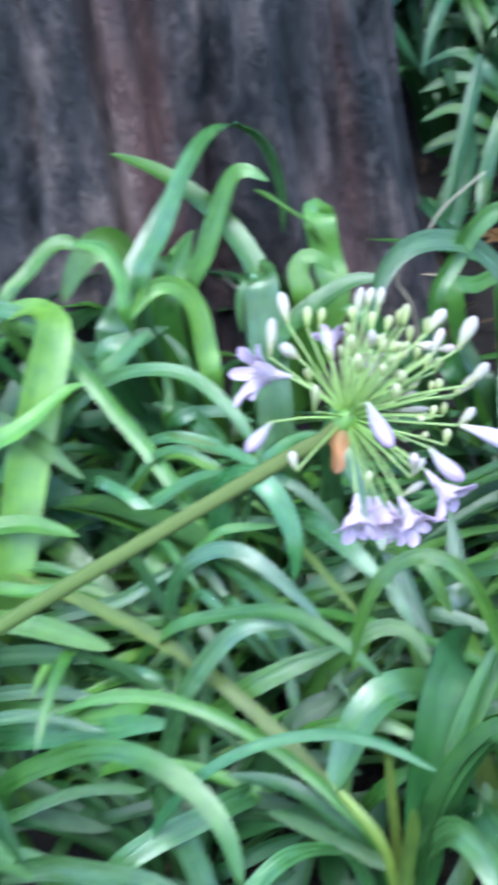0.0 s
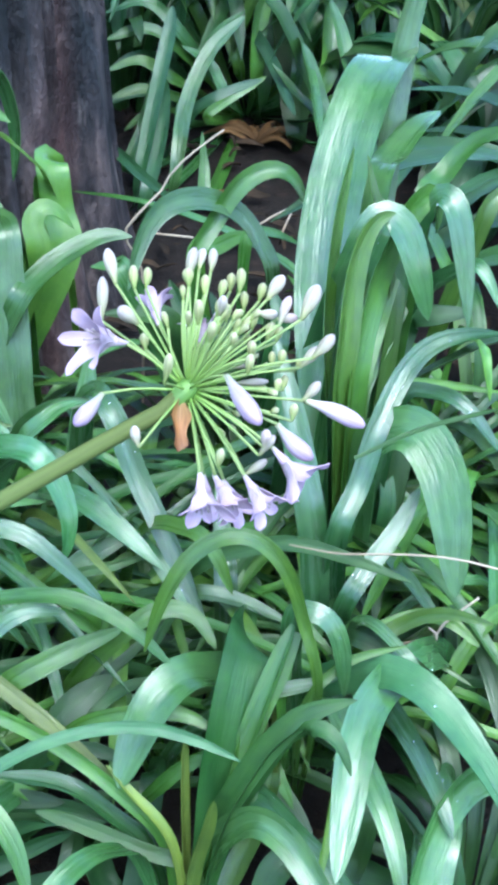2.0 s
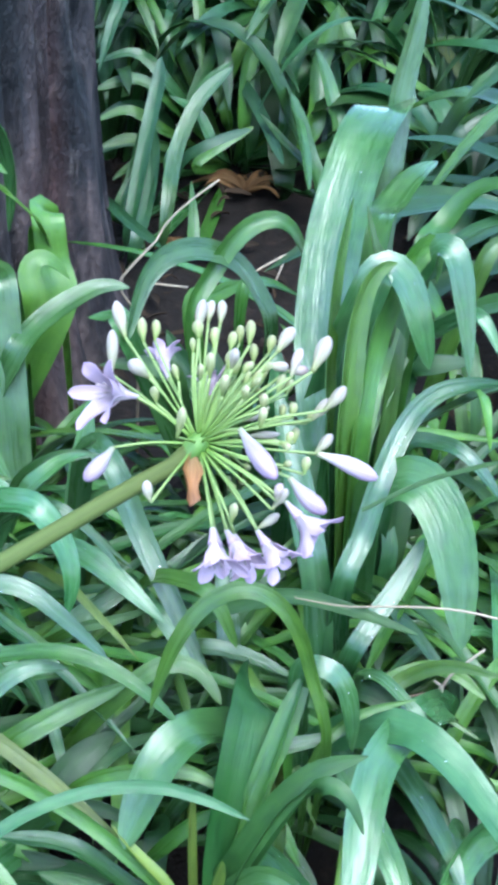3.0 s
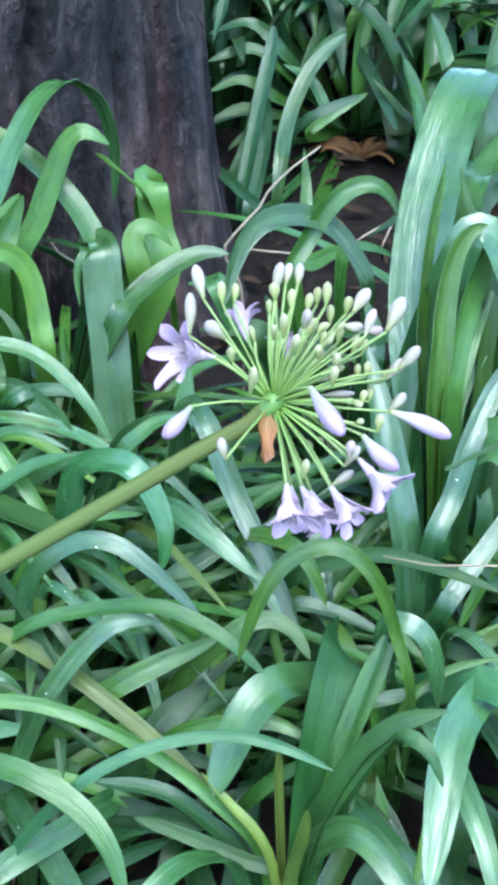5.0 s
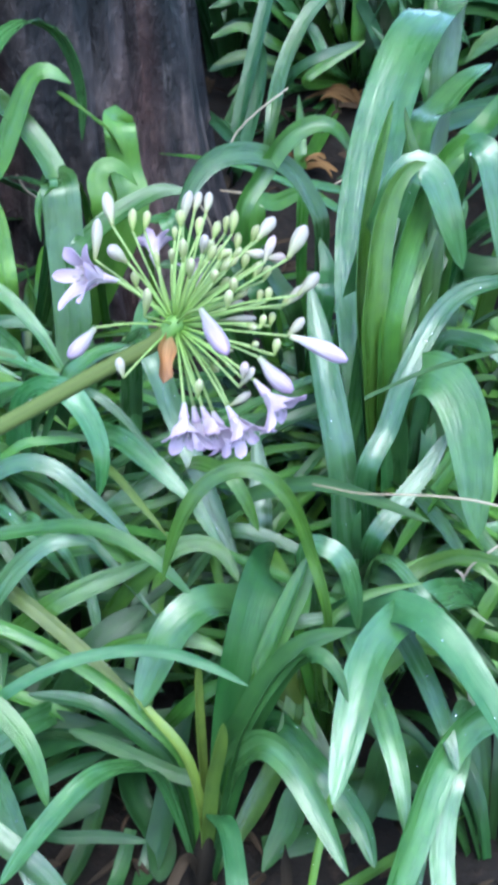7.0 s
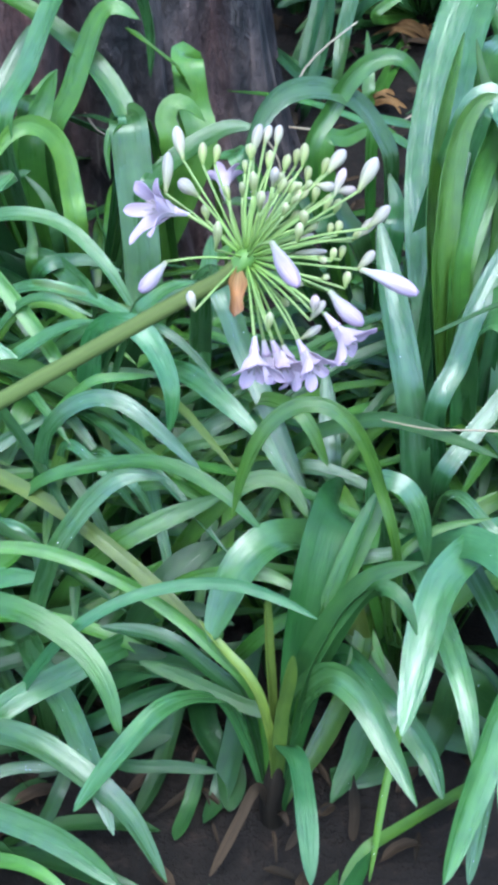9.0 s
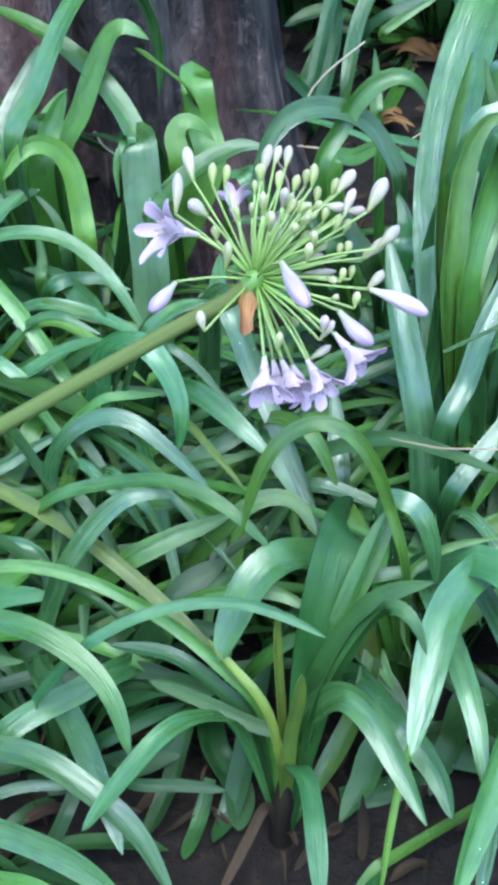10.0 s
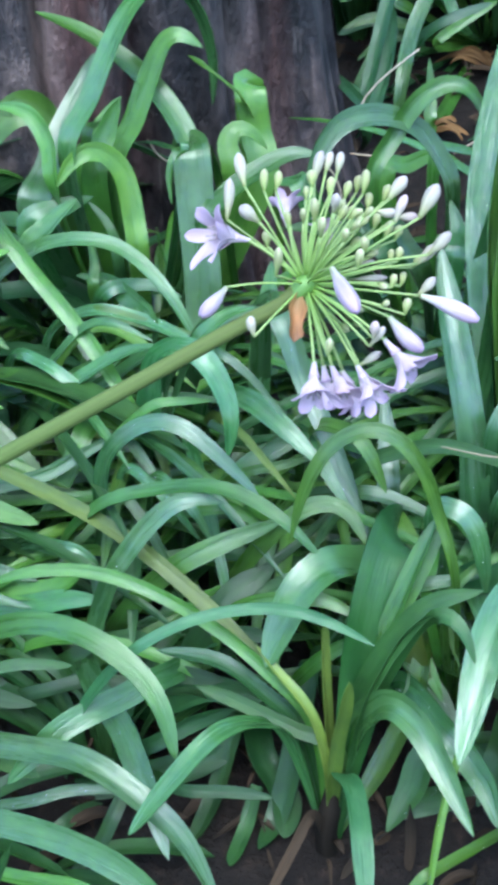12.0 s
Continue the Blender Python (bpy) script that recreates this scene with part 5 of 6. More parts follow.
leaf(clump_behind, leaf_green, 0.0178, [(0.076, 1.072, 0.092), (0.025, 1.000, 0.358), (0.040, 1.020, 0.406), (0.058, 1.030, 0.434), (0.078, 1.035, 0.447), (0.099, 1.035, 0.445), (0.116, 1.033, 0.414)], 0.3, knee=0.9)
leaf(clump_behind, leaf_bright, 0.0192, [(0.077, 1.082, 0.093), (0.034, 1.100, 0.326), (0.052, 1.120, 0.335), (0.075, 1.140, 0.338), (0.097, 1.150, 0.328)])
leaf(clump_behind, leaf_green, 0.0129, [(0.081, 1.082, 0.093), (0.074, 1.100, 0.337), (0.094, 1.120, 0.351), (0.134, 1.160, 0.320)])
leaf(clump_behind, leaf_grey, 0.0229, [(0.083, 1.070, 0.092), (0.092, 0.980, 0.306), (0.096, 1.000, 0.337), (0.087, 1.020, 0.357)])
leaf(clump_behind, leaf_deep_shade, 0.0248, [(0.080, 1.070, 0.092), (0.069, 0.980, 0.296), (0.051, 1.000, 0.327), (0.042, 1.030, 0.342)])
leaf(clump_behind, leaf_grey, 0.0224, [(0.071, 1.070, 0.092), (-0.022, 0.980, 0.369), (-0.036, 1.000, 0.378), (-0.054, 1.010, 0.373)])
leaf(clump_behind, leaf_deep_shade, 0.0269, [(0.075, 1.070, 0.092), (0.014, 0.980, 0.328), (-0.014, 0.980, 0.348), (-0.045, 0.980, 0.348)])
leaf(clump_behind, leaf_deep_shade, 0.0280, [(0.079, 1.072, 0.092), (0.051, 1.000, 0.294), (0.023, 1.020, 0.326), (0.009, 1.040, 0.347)])
leaf(clump_far, leaf_grey, 0.0210, [(0.043, 1.580, 0.232), (0.049, 1.620, 0.254), (0.061, 1.660, 0.278), (0.086, 1.700, 0.312), (0.126, 1.740, 0.337)], 0.4)
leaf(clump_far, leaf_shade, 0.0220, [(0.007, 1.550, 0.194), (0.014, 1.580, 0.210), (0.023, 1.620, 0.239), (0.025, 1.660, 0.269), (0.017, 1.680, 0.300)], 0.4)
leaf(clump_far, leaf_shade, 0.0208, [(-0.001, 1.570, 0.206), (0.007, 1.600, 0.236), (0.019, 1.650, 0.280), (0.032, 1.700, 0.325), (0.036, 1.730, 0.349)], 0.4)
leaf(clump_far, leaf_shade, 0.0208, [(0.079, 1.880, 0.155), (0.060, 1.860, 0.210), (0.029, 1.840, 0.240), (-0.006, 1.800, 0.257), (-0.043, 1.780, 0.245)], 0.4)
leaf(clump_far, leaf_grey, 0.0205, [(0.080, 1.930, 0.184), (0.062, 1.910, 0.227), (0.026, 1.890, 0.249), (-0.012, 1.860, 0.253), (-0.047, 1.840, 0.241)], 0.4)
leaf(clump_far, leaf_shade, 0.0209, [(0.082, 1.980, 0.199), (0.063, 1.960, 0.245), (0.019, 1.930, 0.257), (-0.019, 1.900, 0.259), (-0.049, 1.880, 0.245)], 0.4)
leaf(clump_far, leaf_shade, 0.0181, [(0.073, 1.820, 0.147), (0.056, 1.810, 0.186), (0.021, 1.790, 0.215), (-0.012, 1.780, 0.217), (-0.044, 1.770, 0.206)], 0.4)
leaf(clump_far, leaf_grey, 0.0212, [(0.087, 2.020, 0.218), (0.072, 2.000, 0.262), (0.020, 1.970, 0.273), (-0.019, 1.950, 0.275), (-0.051, 1.930, 0.263)], 0.4)
leaf(clump_far, leaf_grey, 0.0218, [(0.199, 1.800, 0.260), (0.201, 1.770, 0.297), (0.205, 1.720, 0.289), (0.208, 1.660, 0.269), (0.211, 1.600, 0.236)], 0.4)
leaf(clump_far, leaf_deep_shade, 0.0449, [(0.202, 1.740, 0.192), (0.200, 1.800, 0.245), (0.196, 1.850, 0.288), (0.191, 1.900, 0.339)], 0.4)
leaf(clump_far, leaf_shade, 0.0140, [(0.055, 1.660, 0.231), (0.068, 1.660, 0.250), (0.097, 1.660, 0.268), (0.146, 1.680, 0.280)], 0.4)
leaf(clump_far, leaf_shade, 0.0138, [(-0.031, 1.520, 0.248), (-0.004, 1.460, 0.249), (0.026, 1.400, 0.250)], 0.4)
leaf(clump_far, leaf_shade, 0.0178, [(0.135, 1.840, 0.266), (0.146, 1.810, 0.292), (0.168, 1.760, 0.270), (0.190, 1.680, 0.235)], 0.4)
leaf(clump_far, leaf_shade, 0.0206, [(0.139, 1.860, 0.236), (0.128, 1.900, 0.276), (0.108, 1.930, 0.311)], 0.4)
leaf(clump_far, leaf_deep_shade, 0.0262, [(0.161, 1.800, 0.228), (0.164, 1.840, 0.275), (0.162, 1.900, 0.323)], 0.4)
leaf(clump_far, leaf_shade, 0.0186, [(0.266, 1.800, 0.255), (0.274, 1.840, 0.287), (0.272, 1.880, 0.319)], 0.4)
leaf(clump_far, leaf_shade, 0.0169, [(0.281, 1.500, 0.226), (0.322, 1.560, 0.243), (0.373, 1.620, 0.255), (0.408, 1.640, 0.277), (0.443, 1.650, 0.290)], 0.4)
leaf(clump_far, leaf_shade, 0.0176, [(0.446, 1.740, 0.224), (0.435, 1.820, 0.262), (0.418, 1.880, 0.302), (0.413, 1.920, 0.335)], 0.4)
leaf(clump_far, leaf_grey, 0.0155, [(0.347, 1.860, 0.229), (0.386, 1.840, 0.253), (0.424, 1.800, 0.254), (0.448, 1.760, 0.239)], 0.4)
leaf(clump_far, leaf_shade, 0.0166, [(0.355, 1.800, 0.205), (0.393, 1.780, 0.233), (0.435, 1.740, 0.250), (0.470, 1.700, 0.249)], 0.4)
leaf(clump_far, leaf_deep_shade, 0.0234, [(0.377, 1.740, 0.191), (0.401, 1.780, 0.230), (0.410, 1.820, 0.277), (0.419, 1.860, 0.324)], 0.4)
leaf(clump_far, leaf_grey, 0.0226, [(0.138, 1.835, 0.169), (0.054, 1.700, 0.209), (0.070, 1.740, 0.257), (0.095, 1.760, 0.305), (0.128, 1.770, 0.334)])
leaf(clump_far, leaf_grey, 0.0208, [(0.132, 1.830, 0.168), (-0.009, 1.650, 0.161), (0.007, 1.680, 0.223), (0.021, 1.700, 0.292)])
leaf(clump_far, leaf_grey, 0.0267, [(0.156, 1.833, 0.168), (0.235, 1.680, 0.193), (0.217, 1.700, 0.259), (0.197, 1.720, 0.313)])
leaf(clump_far, leaf_grey, 0.0164, [(0.135, 1.827, 0.168), (0.028, 1.620, 0.154), (0.003, 1.620, 0.175), (-0.029, 1.620, 0.207)])
leaf(clump_far, leaf_green, 0.0142, [(0.140, 1.835, 0.169), (0.078, 1.700, 0.217), (0.114, 1.720, 0.241), (0.157, 1.740, 0.261)])
leaf(clump_far, leaf_green, 0.0187, [(0.138, 1.845, 0.170), (0.053, 1.800, 0.268), (0.009, 1.800, 0.296), (-0.045, 1.780, 0.286)])
leaf(clump_far, leaf_grey, 0.0187, [(0.138, 1.845, 0.170), (0.052, 1.800, 0.291), (0.009, 1.820, 0.323), (-0.045, 1.800, 0.314)])
leaf(clump_far, leaf_green, 0.0170, [(0.137, 1.840, 0.169), (0.044, 1.750, 0.249), (0.001, 1.760, 0.269), (-0.041, 1.740, 0.261)])
leaf(clump_far, leaf_green, 0.0157, [(0.137, 1.840, 0.169), (0.045, 1.750, 0.226), (0.002, 1.750, 0.236), (-0.037, 1.740, 0.226)])
leaf(clump_far, leaf_green, 0.0173, [(0.137, 1.840, 0.169), (0.046, 1.750, 0.211), (0.010, 1.750, 0.202), (-0.019, 1.740, 0.183)])
leaf(clump_far, leaf_grey, 0.0206, [(0.140, 1.850, 0.170), (0.070, 1.850, 0.274), (0.017, 1.880, 0.337), (-0.045, 1.860, 0.341)])
leaf(clump_far, leaf_green, 0.0222, [(0.140, 1.850, 0.170), (0.076, 1.850, 0.297), (0.047, 1.880, 0.331), (-0.020, 1.880, 0.358)])
leaf(clump_far, leaf_green, 0.0205, [(0.141, 1.825, 0.168), (0.082, 1.600, 0.157), (0.076, 1.620, 0.192), (0.073, 1.640, 0.227)])
leaf(clump_far, leaf_green, 0.0257, [(0.150, 1.850, 0.170), (0.176, 1.850, 0.255), (0.155, 1.900, 0.307), (0.128, 1.950, 0.374)])
leaf(clump_far, leaf_green, 0.0454, [(0.153, 1.850, 0.170), (0.200, 1.850, 0.248), (0.207, 1.900, 0.317), (0.218, 1.950, 0.393)])
leaf(clump_far, leaf_green, 0.0273, [(0.154, 1.850, 0.170), (0.215, 1.850, 0.249), (0.253, 1.900, 0.319), (0.300, 1.950, 0.382)])
leaf(clump_far, leaf_grey, 0.0272, [(0.155, 1.850, 0.170), (0.221, 1.850, 0.265), (0.267, 1.900, 0.335), (0.272, 1.920, 0.389)])
leaf(clump_far, leaf_grey, 0.0197, [(0.151, 1.850, 0.170), (0.185, 1.850, 0.240), (0.190, 1.900, 0.301), (0.167, 1.920, 0.377)])
leaf(clump_far, leaf_grey, 0.0170, [(0.155, 1.835, 0.169), (0.221, 1.700, 0.222), (0.192, 1.720, 0.251), (0.163, 1.740, 0.279)])
leaf(clump_far, leaf_grey, 0.0186, [(0.391, 1.700, 0.251), (0.427, 1.720, 0.282), (0.480, 1.740, 0.306)], 0.85)
leaf(clump_far, leaf_bright, 0.0126, [(0.458, 1.800, 0.253), (0.396, 1.820, 0.286), (0.341, 1.830, 0.315), (0.276, 1.840, 0.339)], 0.85)
leaf(clump_far, leaf_green, 0.0114, [(0.290, 1.900, 0.336), (0.341, 1.900, 0.357), (0.382, 1.900, 0.340), (0.415, 1.880, 0.301)], 0.85)
leaf(clump_far, leaf_young, 0.0153, [(0.472, 1.850, 0.243), (0.456, 1.880, 0.287), (0.423, 1.900, 0.326), (0.391, 1.900, 0.332)], 0.85)
leaf(clump_far, leaf_bright, 0.0107, [(0.415, 1.900, 0.330), (0.461, 1.900, 0.334), (0.512, 1.880, 0.328)], 0.85)
leaf(clump_far, leaf_green, 0.0125, [(0.508, 1.950, 0.361), (0.463, 1.950, 0.344), (0.430, 1.930, 0.325)], 0.85)
leaf(clump_far, leaf_green, 0.0162, [(0.337, 1.750, 0.237), (0.361, 1.780, 0.265), (0.416, 1.800, 0.282)], 0.85)
foot_line = [(0.012, 0.616, 0.020), (0.010, 0.613, 0.060), (0.013, 0.614, 0.085), (0.014, 0.618, 0.105)]
stump, skin, wrap = tube(foot_line, [0.011, 0.009, 0.008, 0.008, 0.004], 14, 14)
part("rootstock", mesh_from("rootstock", stump, skin, [(a, 0.2 * b) for a, b in wrap], dry_leaf), clump_front, "dark withered rootstock at the clump's base")
leaf(clump_front, dry_leaf, 0.0085, [(0.011, 0.611, 0.046), (0.002, 0.600, 0.094), (-0.010, 0.575, 0.089), (-0.029, 0.550, 0.059)])
leaf(clump_left, leaf_bright, 0.0389, [(-0.312, 0.800, 0.218), (-0.301, 0.860, 0.298), (-0.287, 0.920, 0.368), (-0.282, 0.950, 0.396), (-0.308, 0.970, 0.402), (-0.348, 0.970, 0.390)], 0.85)
leaf(clump_left, leaf_bright, 0.0199, [(-0.346, 0.860, 0.320), (-0.295, 0.870, 0.346), (-0.263, 0.900, 0.364), (-0.248, 0.900, 0.369)], 0.85)
leaf(clump_left, leaf_green, 0.0182, [(-0.346, 0.900, 0.338), (-0.292, 0.880, 0.329), (-0.245, 0.850, 0.311)], 0.85)
leaf(clump_left, leaf_bright, 0.0207, [(-0.343, 0.820, 0.271), (-0.296, 0.830, 0.281), (-0.247, 0.820, 0.277)], 0.85)
leaf(clump_left, leaf_green, 0.0133, [(-0.343, 0.800, 0.240), (-0.282, 0.790, 0.244), (-0.229, 0.790, 0.256)], 0.85)
leaf(clump_left, leaf_deep_shade, 0.0177, [(-0.341, 0.760, 0.192), (-0.285, 0.760, 0.206), (-0.222, 0.750, 0.211)], 0.85)
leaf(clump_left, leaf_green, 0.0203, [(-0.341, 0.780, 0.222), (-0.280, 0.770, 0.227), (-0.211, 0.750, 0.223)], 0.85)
leaf(clump_left, leaf_deep_shade, 0.0172, [(-0.325, 0.660, 0.110), (-0.270, 0.670, 0.122), (-0.205, 0.660, 0.125)], 0.85)
leaf(clump_left, leaf_green, 0.0230, [(-0.315, 0.640, 0.121), (-0.246, 0.620, 0.125), (-0.190, 0.600, 0.118)], 0.85)
leaf(clump_left, leaf_grey, 0.0132, [(-0.338, 0.740, 0.175), (-0.269, 0.740, 0.187), (-0.212, 0.730, 0.184)], 0.85)
leaf(clump_left, leaf_wet, 0.0130, [(-0.333, 0.720, 0.164), (-0.274, 0.720, 0.179), (-0.213, 0.710, 0.174)], 0.85)
leaf(clump_left, leaf_green, 0.0101, [(-0.273, 0.660, 0.139), (-0.224, 0.670, 0.155), (-0.176, 0.670, 0.158)], 0.85)
# dark leaves that paint the shaded hollow below the front clump
leaf(clump_front, leaf_deep_shade, 0.0206, [(-0.010, 0.670, 0.126), (-0.017, 0.650, 0.088), (-0.027, 0.625, 0.055), (-0.038, 0.600, 0.052)], 0.85)
leaf(clump_front, leaf_deep_shade, 0.0180, [(-0.061, 0.670, 0.099), (-0.072, 0.640, 0.065), (-0.084, 0.610, 0.053), (-0.092, 0.600, 0.052)], 0.85)
leaf(clump_front, leaf_deep_shade, 0.0140, [(-0.042, 0.640, 0.073), (-0.049, 0.615, 0.054), (-0.057, 0.585, 0.051)], 0.85)
leaf(clump_front, leaf_deep_shade, 0.0120, [(-0.139, 0.600, 0.085), (-0.150, 0.585, 0.066), (-0.170, 0.570, 0.049)], 0.85)
leaf(clump_right, leaf_shade, 0.0282, [(0.100, 0.710, 0.217), (0.122, 0.700, 0.238), (0.145, 0.680, 0.257), (0.164, 0.660, 0.259), (0.183, 0.640, 0.246), (0.203, 0.610, 0.228), (0.220, 0.575, 0.205)], 0.85)
leaf(clump_right, leaf_wet, 0.0176, [(0.140, 0.720, 0.212), (0.152, 0.690, 0.211), (0.162, 0.660, 0.209), (0.172, 0.620, 0.205), (0.179, 0.600, 0.190)], 0.85)
leaf(clump_right, leaf_grey, 0.0273, [(0.235, 0.670, 0.172), (0.203, 0.645, 0.196), (0.179, 0.620, 0.198), (0.163, 0.595, 0.184), (0.152, 0.570, 0.165), (0.140, 0.545, 0.142), (0.127, 0.515, 0.112)], 0.85, turn=(0.42, -0.75, 0.50))
leaf(clump_right, leaf_wet, 0.0199, [(0.179, 0.610, 0.179), (0.172, 0.590, 0.162), (0.170, 0.565, 0.141), (0.173, 0.540, 0.122), (0.178, 0.515, 0.097)], 0.85)
leaf(clump_right, leaf_wet, 0.0126, [(0.157, 0.575, 0.145), (0.151, 0.555, 0.124), (0.145, 0.530, 0.091)], 0.85)
leaf(clump_right, leaf_wet, 0.0100, [(0.156, 0.700, 0.255), (0.167, 0.690, 0.241), (0.180, 0.675, 0.216)], 0.85)
leaf(clump_far, leaf_green, 0.0295, [(0.156, 1.843, 0.169), (0.234, 1.780, 0.237), (0.248, 1.830, 0.311), (0.271, 1.860, 0.384)])
leaf(clump_far, leaf_grey, 0.0246, [(0.159, 1.840, 0.169), (0.263, 1.750, 0.234), (0.257, 1.780, 0.295), (0.237, 1.800, 0.346)])
leaf(clump_far, leaf_green, 0.0248, [(0.147, 1.843, 0.169), (0.148, 1.780, 0.241), (0.154, 1.820, 0.310), (0.176, 1.860, 0.372)])
leaf(clump_far, leaf_grey, 0.0217, [(0.152, 1.841, 0.169), (0.197, 1.760, 0.243), (0.203, 1.790, 0.300), (0.227, 1.810, 0.346)])
leaf(clump_far, leaf_green, 0.0188, [(0.161, 1.839, 0.169), (0.283, 1.740, 0.239), (0.304, 1.770, 0.289), (0.332, 1.780, 0.316)])
leaf(clump_far, leaf_grey, 0.0187, [(0.144, 1.840, 0.169), (0.110, 1.750, 0.229), (0.088, 1.770, 0.265), (0.051, 1.770, 0.286)])
leaf(clump_far, leaf_green, 0.0176, [(0.145, 1.845, 0.170), (0.127, 1.800, 0.256), (0.097, 1.840, 0.309), (0.074, 1.860, 0.353)])
leaf(clump_front, dry_leaf, 0.0080, [(0.053, 0.610, 0.066), (0.037, 0.600, 0.059), (0.022, 0.580, 0.050)], 0.12)
leaf(clump_front, tan_leaf, 0.0071, [(-0.009, 0.585, 0.076), (-0.017, 0.578, 0.062), (-0.027, 0.565, 0.049)], 0.12)
leaf(clump_front, dry_leaf, 0.0097, [(0.069, 0.620, 0.086), (0.071, 0.610, 0.061), (0.070, 0.590, 0.051)], 0.12)



# ---- looser clumps that fill the bed ----
def wild_clump(x, y, leaves, length, seed, skins, lean=0.5, wide=0.026, lift=1.0, limp=0.62, front=-9.0):
    """A rosette of arching strap leaves, each its own way."""
    rng = random.Random(seed)
    at = Vector((x, y, slope(y)))
    plant = clump(at, "arching strap-leaved clump on shaded soil, its greens darkened for shade", "clumps further back in the bed")
    for k in range(leaves):
        a = k * 2.399 + rng.uniform(-0.4, 0.4)
        out = Vector((math.cos(a), math.sin(a), 0))
        size = length * rng.uniform(0.7, 1.15)
        spread = rng.uniform(0.35, 1.0) * lean * 2
        up = Vector((0, 0, 1))
        root = at + out * rng.uniform(0.005, 0.03)
        droop = rng.uniform(0.05, limp)
        pts = [root, root + up * size * 0.36 * lift + out * size * 0.12 * spread,
               root + up * size * 0.60 * lift + out * size * 0.36 * spread,
               root + up * size * (0.66 - 0.25 * droop) * lift + out * size * 0.66 * spread,
               root + up * size * max(0.06, 0.62 - 0.62 * droop) * lift + out * size * (0.90 - 0.1 * droop) * spread]
        if pts[-1].y < front:
            continue
        face = (up + out * -0.35 + Vector((rng.uniform(-0.3, 0.3), rng.uniform(-0.3, 0.3), 0))).normalized()
        v, f, u = strap(pts, wide * rng.uniform(0.75, 1.25), face, fold=0.12, count=14, seed=seed * 100 + k, tip=rng.uniform(0.6, 0.8), blunt=0.6)
        part("leaf", mesh_from("leaf", v, f, u, rng.choice(skins)), plant)
    return plant


# mostly darkened greens, so the back of the bed is dimmed by colour
FAR = [leaf_shade, leaf_shade, leaf_deep_shade, leaf_deep_shade, leaf_green]
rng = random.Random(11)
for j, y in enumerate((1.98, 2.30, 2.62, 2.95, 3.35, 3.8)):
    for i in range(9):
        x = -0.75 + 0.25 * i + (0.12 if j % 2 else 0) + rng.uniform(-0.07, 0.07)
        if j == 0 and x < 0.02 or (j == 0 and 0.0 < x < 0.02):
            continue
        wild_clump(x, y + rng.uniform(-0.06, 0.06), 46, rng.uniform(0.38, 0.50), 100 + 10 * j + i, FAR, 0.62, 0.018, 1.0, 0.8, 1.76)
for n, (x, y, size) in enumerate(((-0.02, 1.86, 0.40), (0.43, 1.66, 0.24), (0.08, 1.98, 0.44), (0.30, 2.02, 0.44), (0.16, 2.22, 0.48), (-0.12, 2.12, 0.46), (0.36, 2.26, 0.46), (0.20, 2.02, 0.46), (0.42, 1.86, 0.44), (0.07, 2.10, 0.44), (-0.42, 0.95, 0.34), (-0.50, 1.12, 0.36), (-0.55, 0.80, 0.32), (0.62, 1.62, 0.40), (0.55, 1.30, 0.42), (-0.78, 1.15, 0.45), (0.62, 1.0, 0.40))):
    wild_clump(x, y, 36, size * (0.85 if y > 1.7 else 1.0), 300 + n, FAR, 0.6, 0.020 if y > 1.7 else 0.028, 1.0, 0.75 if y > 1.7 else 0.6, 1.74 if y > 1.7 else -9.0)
# short undergrowth beneath the front clumps
LOW = [leaf_deep_shade, leaf_green, leaf_green, leaf_grey, leaf_bright]
# lowest leaves get only the darkened green, shade put into their colour
PAINTED_SHADE = [leaf_deep_shade]
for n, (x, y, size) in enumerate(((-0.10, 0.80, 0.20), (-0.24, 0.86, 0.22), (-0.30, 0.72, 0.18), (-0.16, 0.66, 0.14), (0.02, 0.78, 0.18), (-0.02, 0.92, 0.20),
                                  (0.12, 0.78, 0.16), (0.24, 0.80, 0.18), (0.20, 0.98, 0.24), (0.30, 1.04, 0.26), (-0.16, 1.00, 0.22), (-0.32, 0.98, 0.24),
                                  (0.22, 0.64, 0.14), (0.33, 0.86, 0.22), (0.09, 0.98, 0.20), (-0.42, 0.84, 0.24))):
    wild_clump(x, y, 44, size * 1.4, 400 + n, LOW if y > 0.7 else PAINTED_SHADE, 0.7, 0.0105, 0.80, 0.62, 0.67 if y > 0.7 else 0.645)

for n, (x, y, size) in enumerate(((-0.21, 0.57, 0.12), (-0.28, 0.60, 0.13))):
    wild_clump(x, y, 11, size, 450 + n, [leaf_deep_shade], 0.8, 0.013, 0.5)

# unseen clumps added before the front clump, to shade the soil there
for n, (x, y, size) in enumerate(((0.0, 0.30, 0.22), (-0.2, 0.28, 0.24), (0.2, 0.28, 0.24))):
    wild_clump(x, y, 26, size, 500 + n, PAINTED_SHADE, 0.7, 0.015, 0.75)


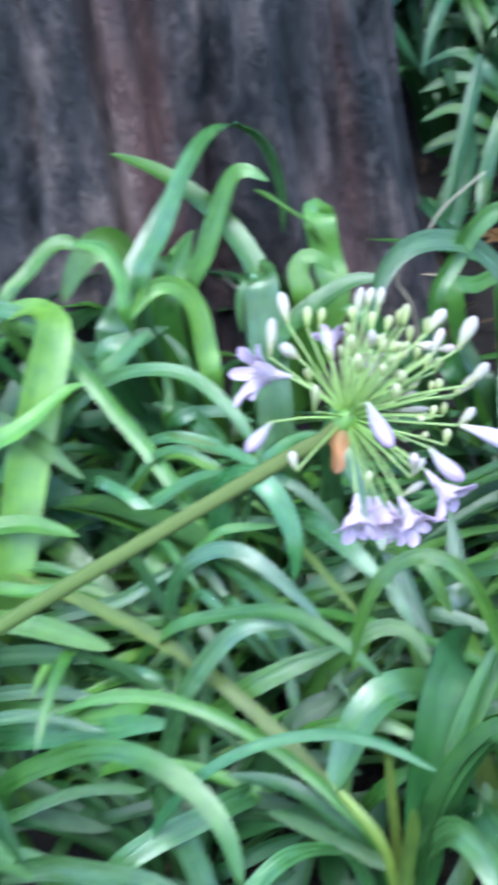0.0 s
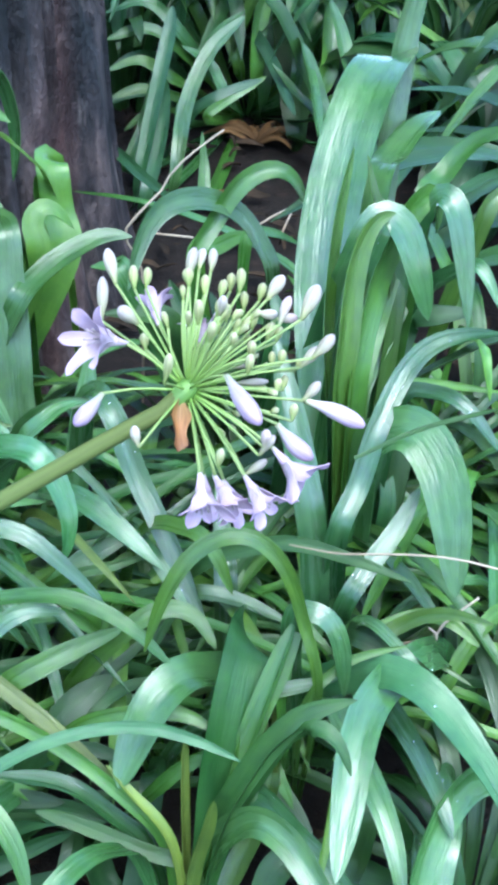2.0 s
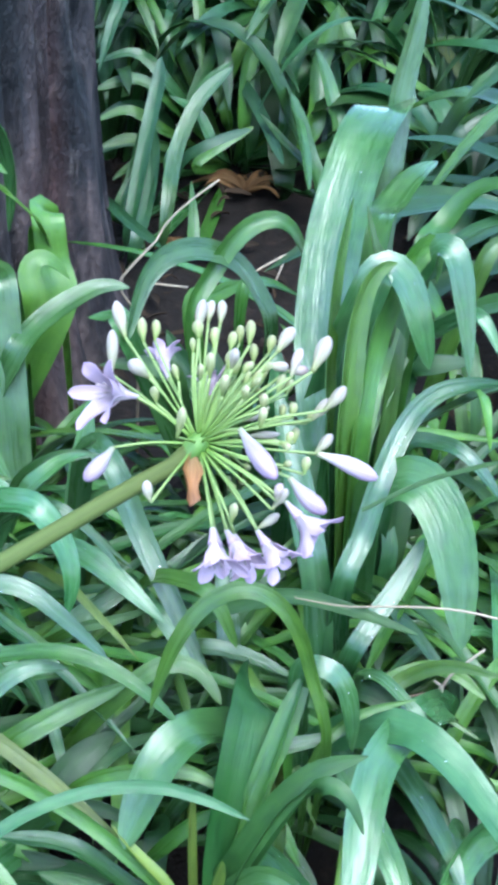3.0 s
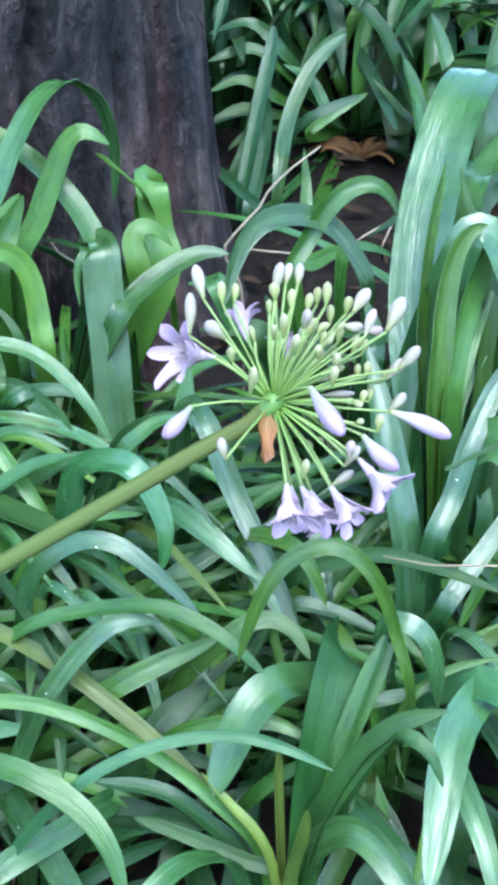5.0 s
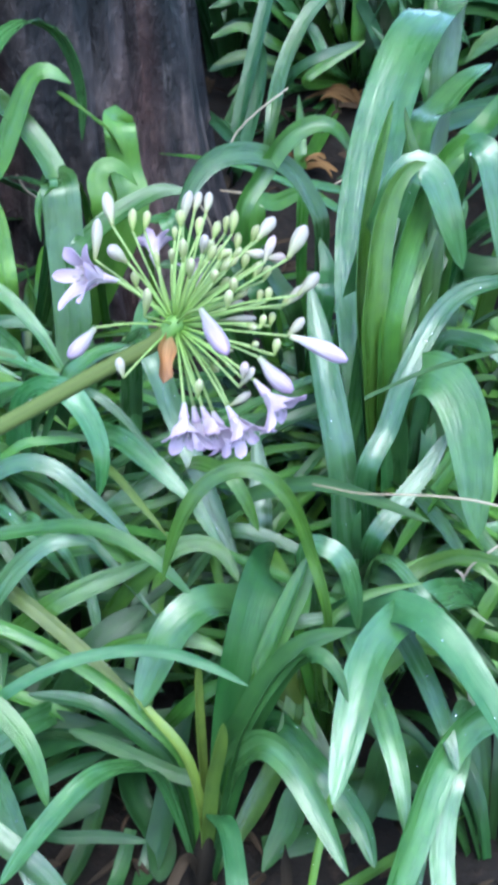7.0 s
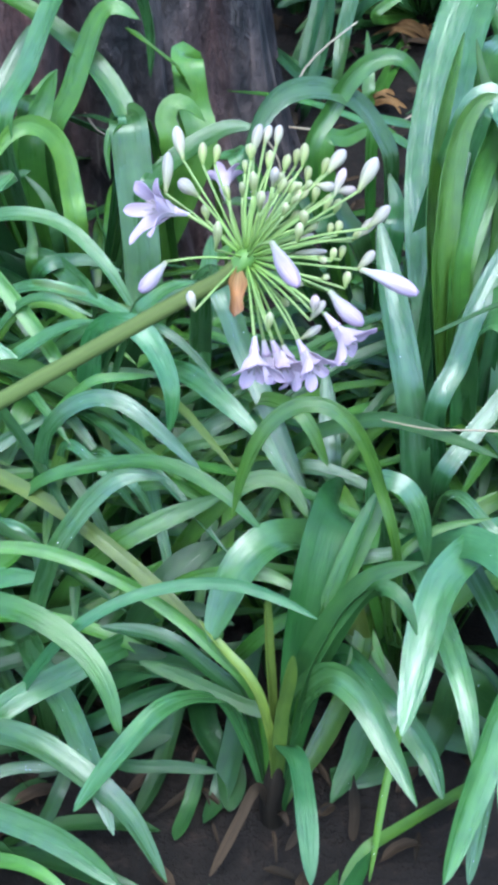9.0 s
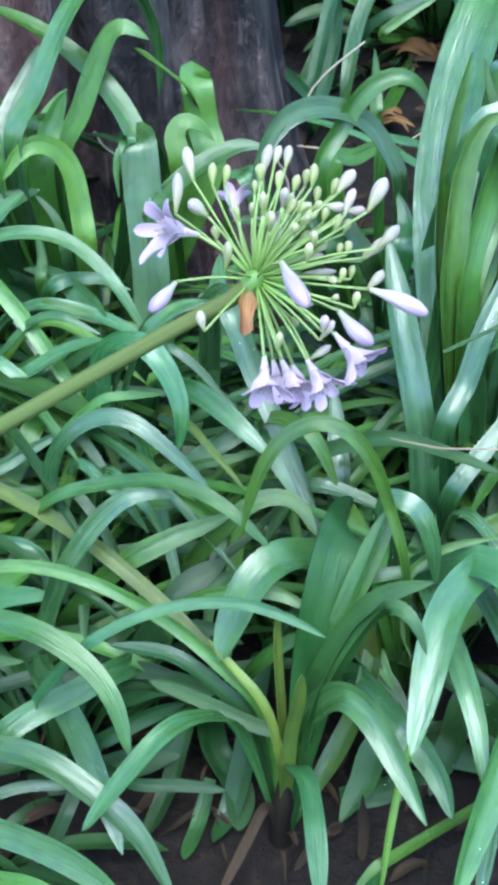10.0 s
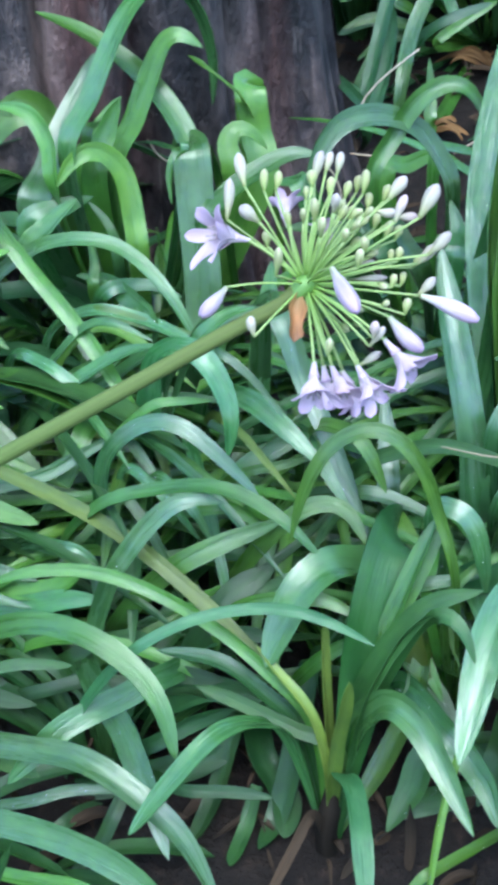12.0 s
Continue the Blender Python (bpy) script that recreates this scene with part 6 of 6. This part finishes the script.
# ---- litter ----
def leaf_litter():
    """Old curled leaves and strips lying on the soil."""
    rng = random.Random(5)
    verts, faces, uvs = [], [], []
    for k in range(790):
        if k < 700:
            x, y = rng.uniform(-0.15, 0.75), rng.uniform(1.25, 2.3)
        else:
            x, y = rng.uniform(-0.25, 0.25), rng.uniform(0.50, 0.72)
        if (x + 0.36) ** 2 + (y - 1.47) ** 2 < 0.13:
            continue
        a, size = rng.uniform(0, 6.3), rng.uniform(0.012, 0.045)
        d = Vector((math.cos(a), math.sin(a), 0))
        at = Vector((x, y, slope(y) + 0.010))
        mid = at + d * size * 0.5 + Vector((0, 0, rng.uniform(0.0, 0.016)))
        tip = at + d * size + Vector((0, 0, rng.uniform(-0.004, 0.012)))
        v, f, u = strap([at, mid, tip], size * rng.uniform(0.12, 0.4), Vector((rng.uniform(-0.5, 0.5), rng.uniform(-0.5, 0.5), 1)), fold=0.25, count=6, seed=k, root=0.3)
        n = len(verts)
        verts += v
        faces += [tuple(i + n for i in face) for face in f]
        uvs += [(p, q * 2 + k % 7 * 0.13) for p, q in u]
    ob = new("leaf_litter", mesh_from("leaf_litter", verts, faces, uvs, dry_leaf))
    tagged(ob, "scattered brown dead leaves and strips on damp soil", "leaf litter", kind="stuff")


leaf_litter()


def dead_leaf(x, y, size, seed, label):
    """A withered, split and curled brown leaf."""
    rng = random.Random(seed)
    at = Vector((x, y, slope(y) + 0.006))
    ob = thing("dead_leaf", at, label, "dead leaf")
    for k in range(10):
        a = -0.7 + 0.42 * k + rng.uniform(-0.25, 0.25)
        d = Vector((math.cos(a), 0.5 * math.sin(a), 0))
        reach = size * rng.uniform(0.6, 1.05)
        pts = [at, at + d * reach * 0.35 + Vector((0, 0, size * rng.uniform(0.10, 0.30))), at + d * reach * 0.75 + Vector((0, 0, size * rng.uniform(0.05, 0.30))), at + d * reach + Vector((0, 0, size * rng.uniform(0.0, 0.10)))]
        v, f, u = strap(pts, size * rng.uniform(0.07, 0.17), Vector((rng.uniform(-0.4, 0.4), -0.6, 0.8)), fold=0.3, count=10, wave=0.25, seed=k + seed)
        u = [(p, n // 14 / 9) for n, (p, q) in enumerate(u)]
        part("strip", mesh_from("strip", v, f, u, rust_leaf), ob)


dead_leaf(0.155, 1.76, 0.075, 3, "orange-brown withered split leaf lying on soil")
dead_leaf(0.075, 1.60, 0.06, 8, "brown curled dead leaf on shaded soil")


# ---- twigs and straw ----
def stick(name, points, radii, label):
    at = Vector(points[0])
    ob = new(name, mesh_from(name, *tube([Vector(p) - at for p in points], radii, 6, 24), straw_skin))
    ob.location = at
    return tagged(ob, label, "twig")


stick("twig", [(-0.004, 1.170, 0.100), (-0.008, 1.170, 0.274), (-0.021, 1.170, 0.308), (-0.025, 1.168, 0.326), (-0.011, 1.170, 0.345), (0.006, 1.180, 0.360), (0.013, 1.183, 0.373), (0.023, 1.185, 0.385), (0.038, 1.190, 0.397), (0.060, 1.195, 0.413)], [0.0016, 0.0015, 0.0014, 0.0012, 0.0013, 0.0010, 0.0008], "thin crooked pale dry twig standing out of the leaves")
stick("straw", [(0.083, 0.765, 0.295), (0.101, 0.762, 0.293), (0.120, 0.760, 0.291), (0.146, 0.755, 0.295), (0.172, 0.750, 0.298), (0.198, 0.745, 0.298), (0.224, 0.740, 0.294), (0.257, 0.740, 0.284), (0.295, 0.740, 0.270)], [0.0004, 0.0007, 0.0008, 0.0009, 0.0008], "long thin straw-coloured dry stem lying across leaves")
stick("twig", [(-0.174, 1.100, 0.369), (-0.164, 1.090, 0.359), (-0.149, 1.080, 0.354), (-0.133, 1.060, 0.352), (-0.124, 1.050, 0.350)], [0.0008, 0.0010, 0.0010, 0.0008], "short curved dry twig caught among leaves")
stick("straw", [(0.174, 0.770, 0.199), (0.194, 0.765, 0.210), (0.202, 0.765, 0.225), (0.224, 0.770, 0.243)], [0.0009, 0.0011, 0.0009], "broken dry straw resting on leaves")
stick("straw", [(0.194, 0.760, 0.202), (0.195, 0.760, 0.216), (0.190, 0.765, 0.219)], [0.0009, 0.0011, 0.0009], "short broken straw resting on leaves")
stick("straw", [(0.098, 1.300, 0.262), (0.127, 1.330, 0.266), (0.159, 1.360, 0.269)], [0.0009, 0.0011, 0.0009], "thin brown twig lying on soil")
stick("straw", [(0.134, 1.300, 0.263), (0.143, 1.320, 0.272), (0.149, 1.330, 0.277)], [0.0009, 0.0011, 0.0009], "short pale straw on soil")
stick("straw", [(-0.002, 1.200, 0.309), (0.016, 1.200, 0.307), (0.038, 1.200, 0.305)], [0.0009, 0.0011, 0.0009], "pale straight straw on soil")
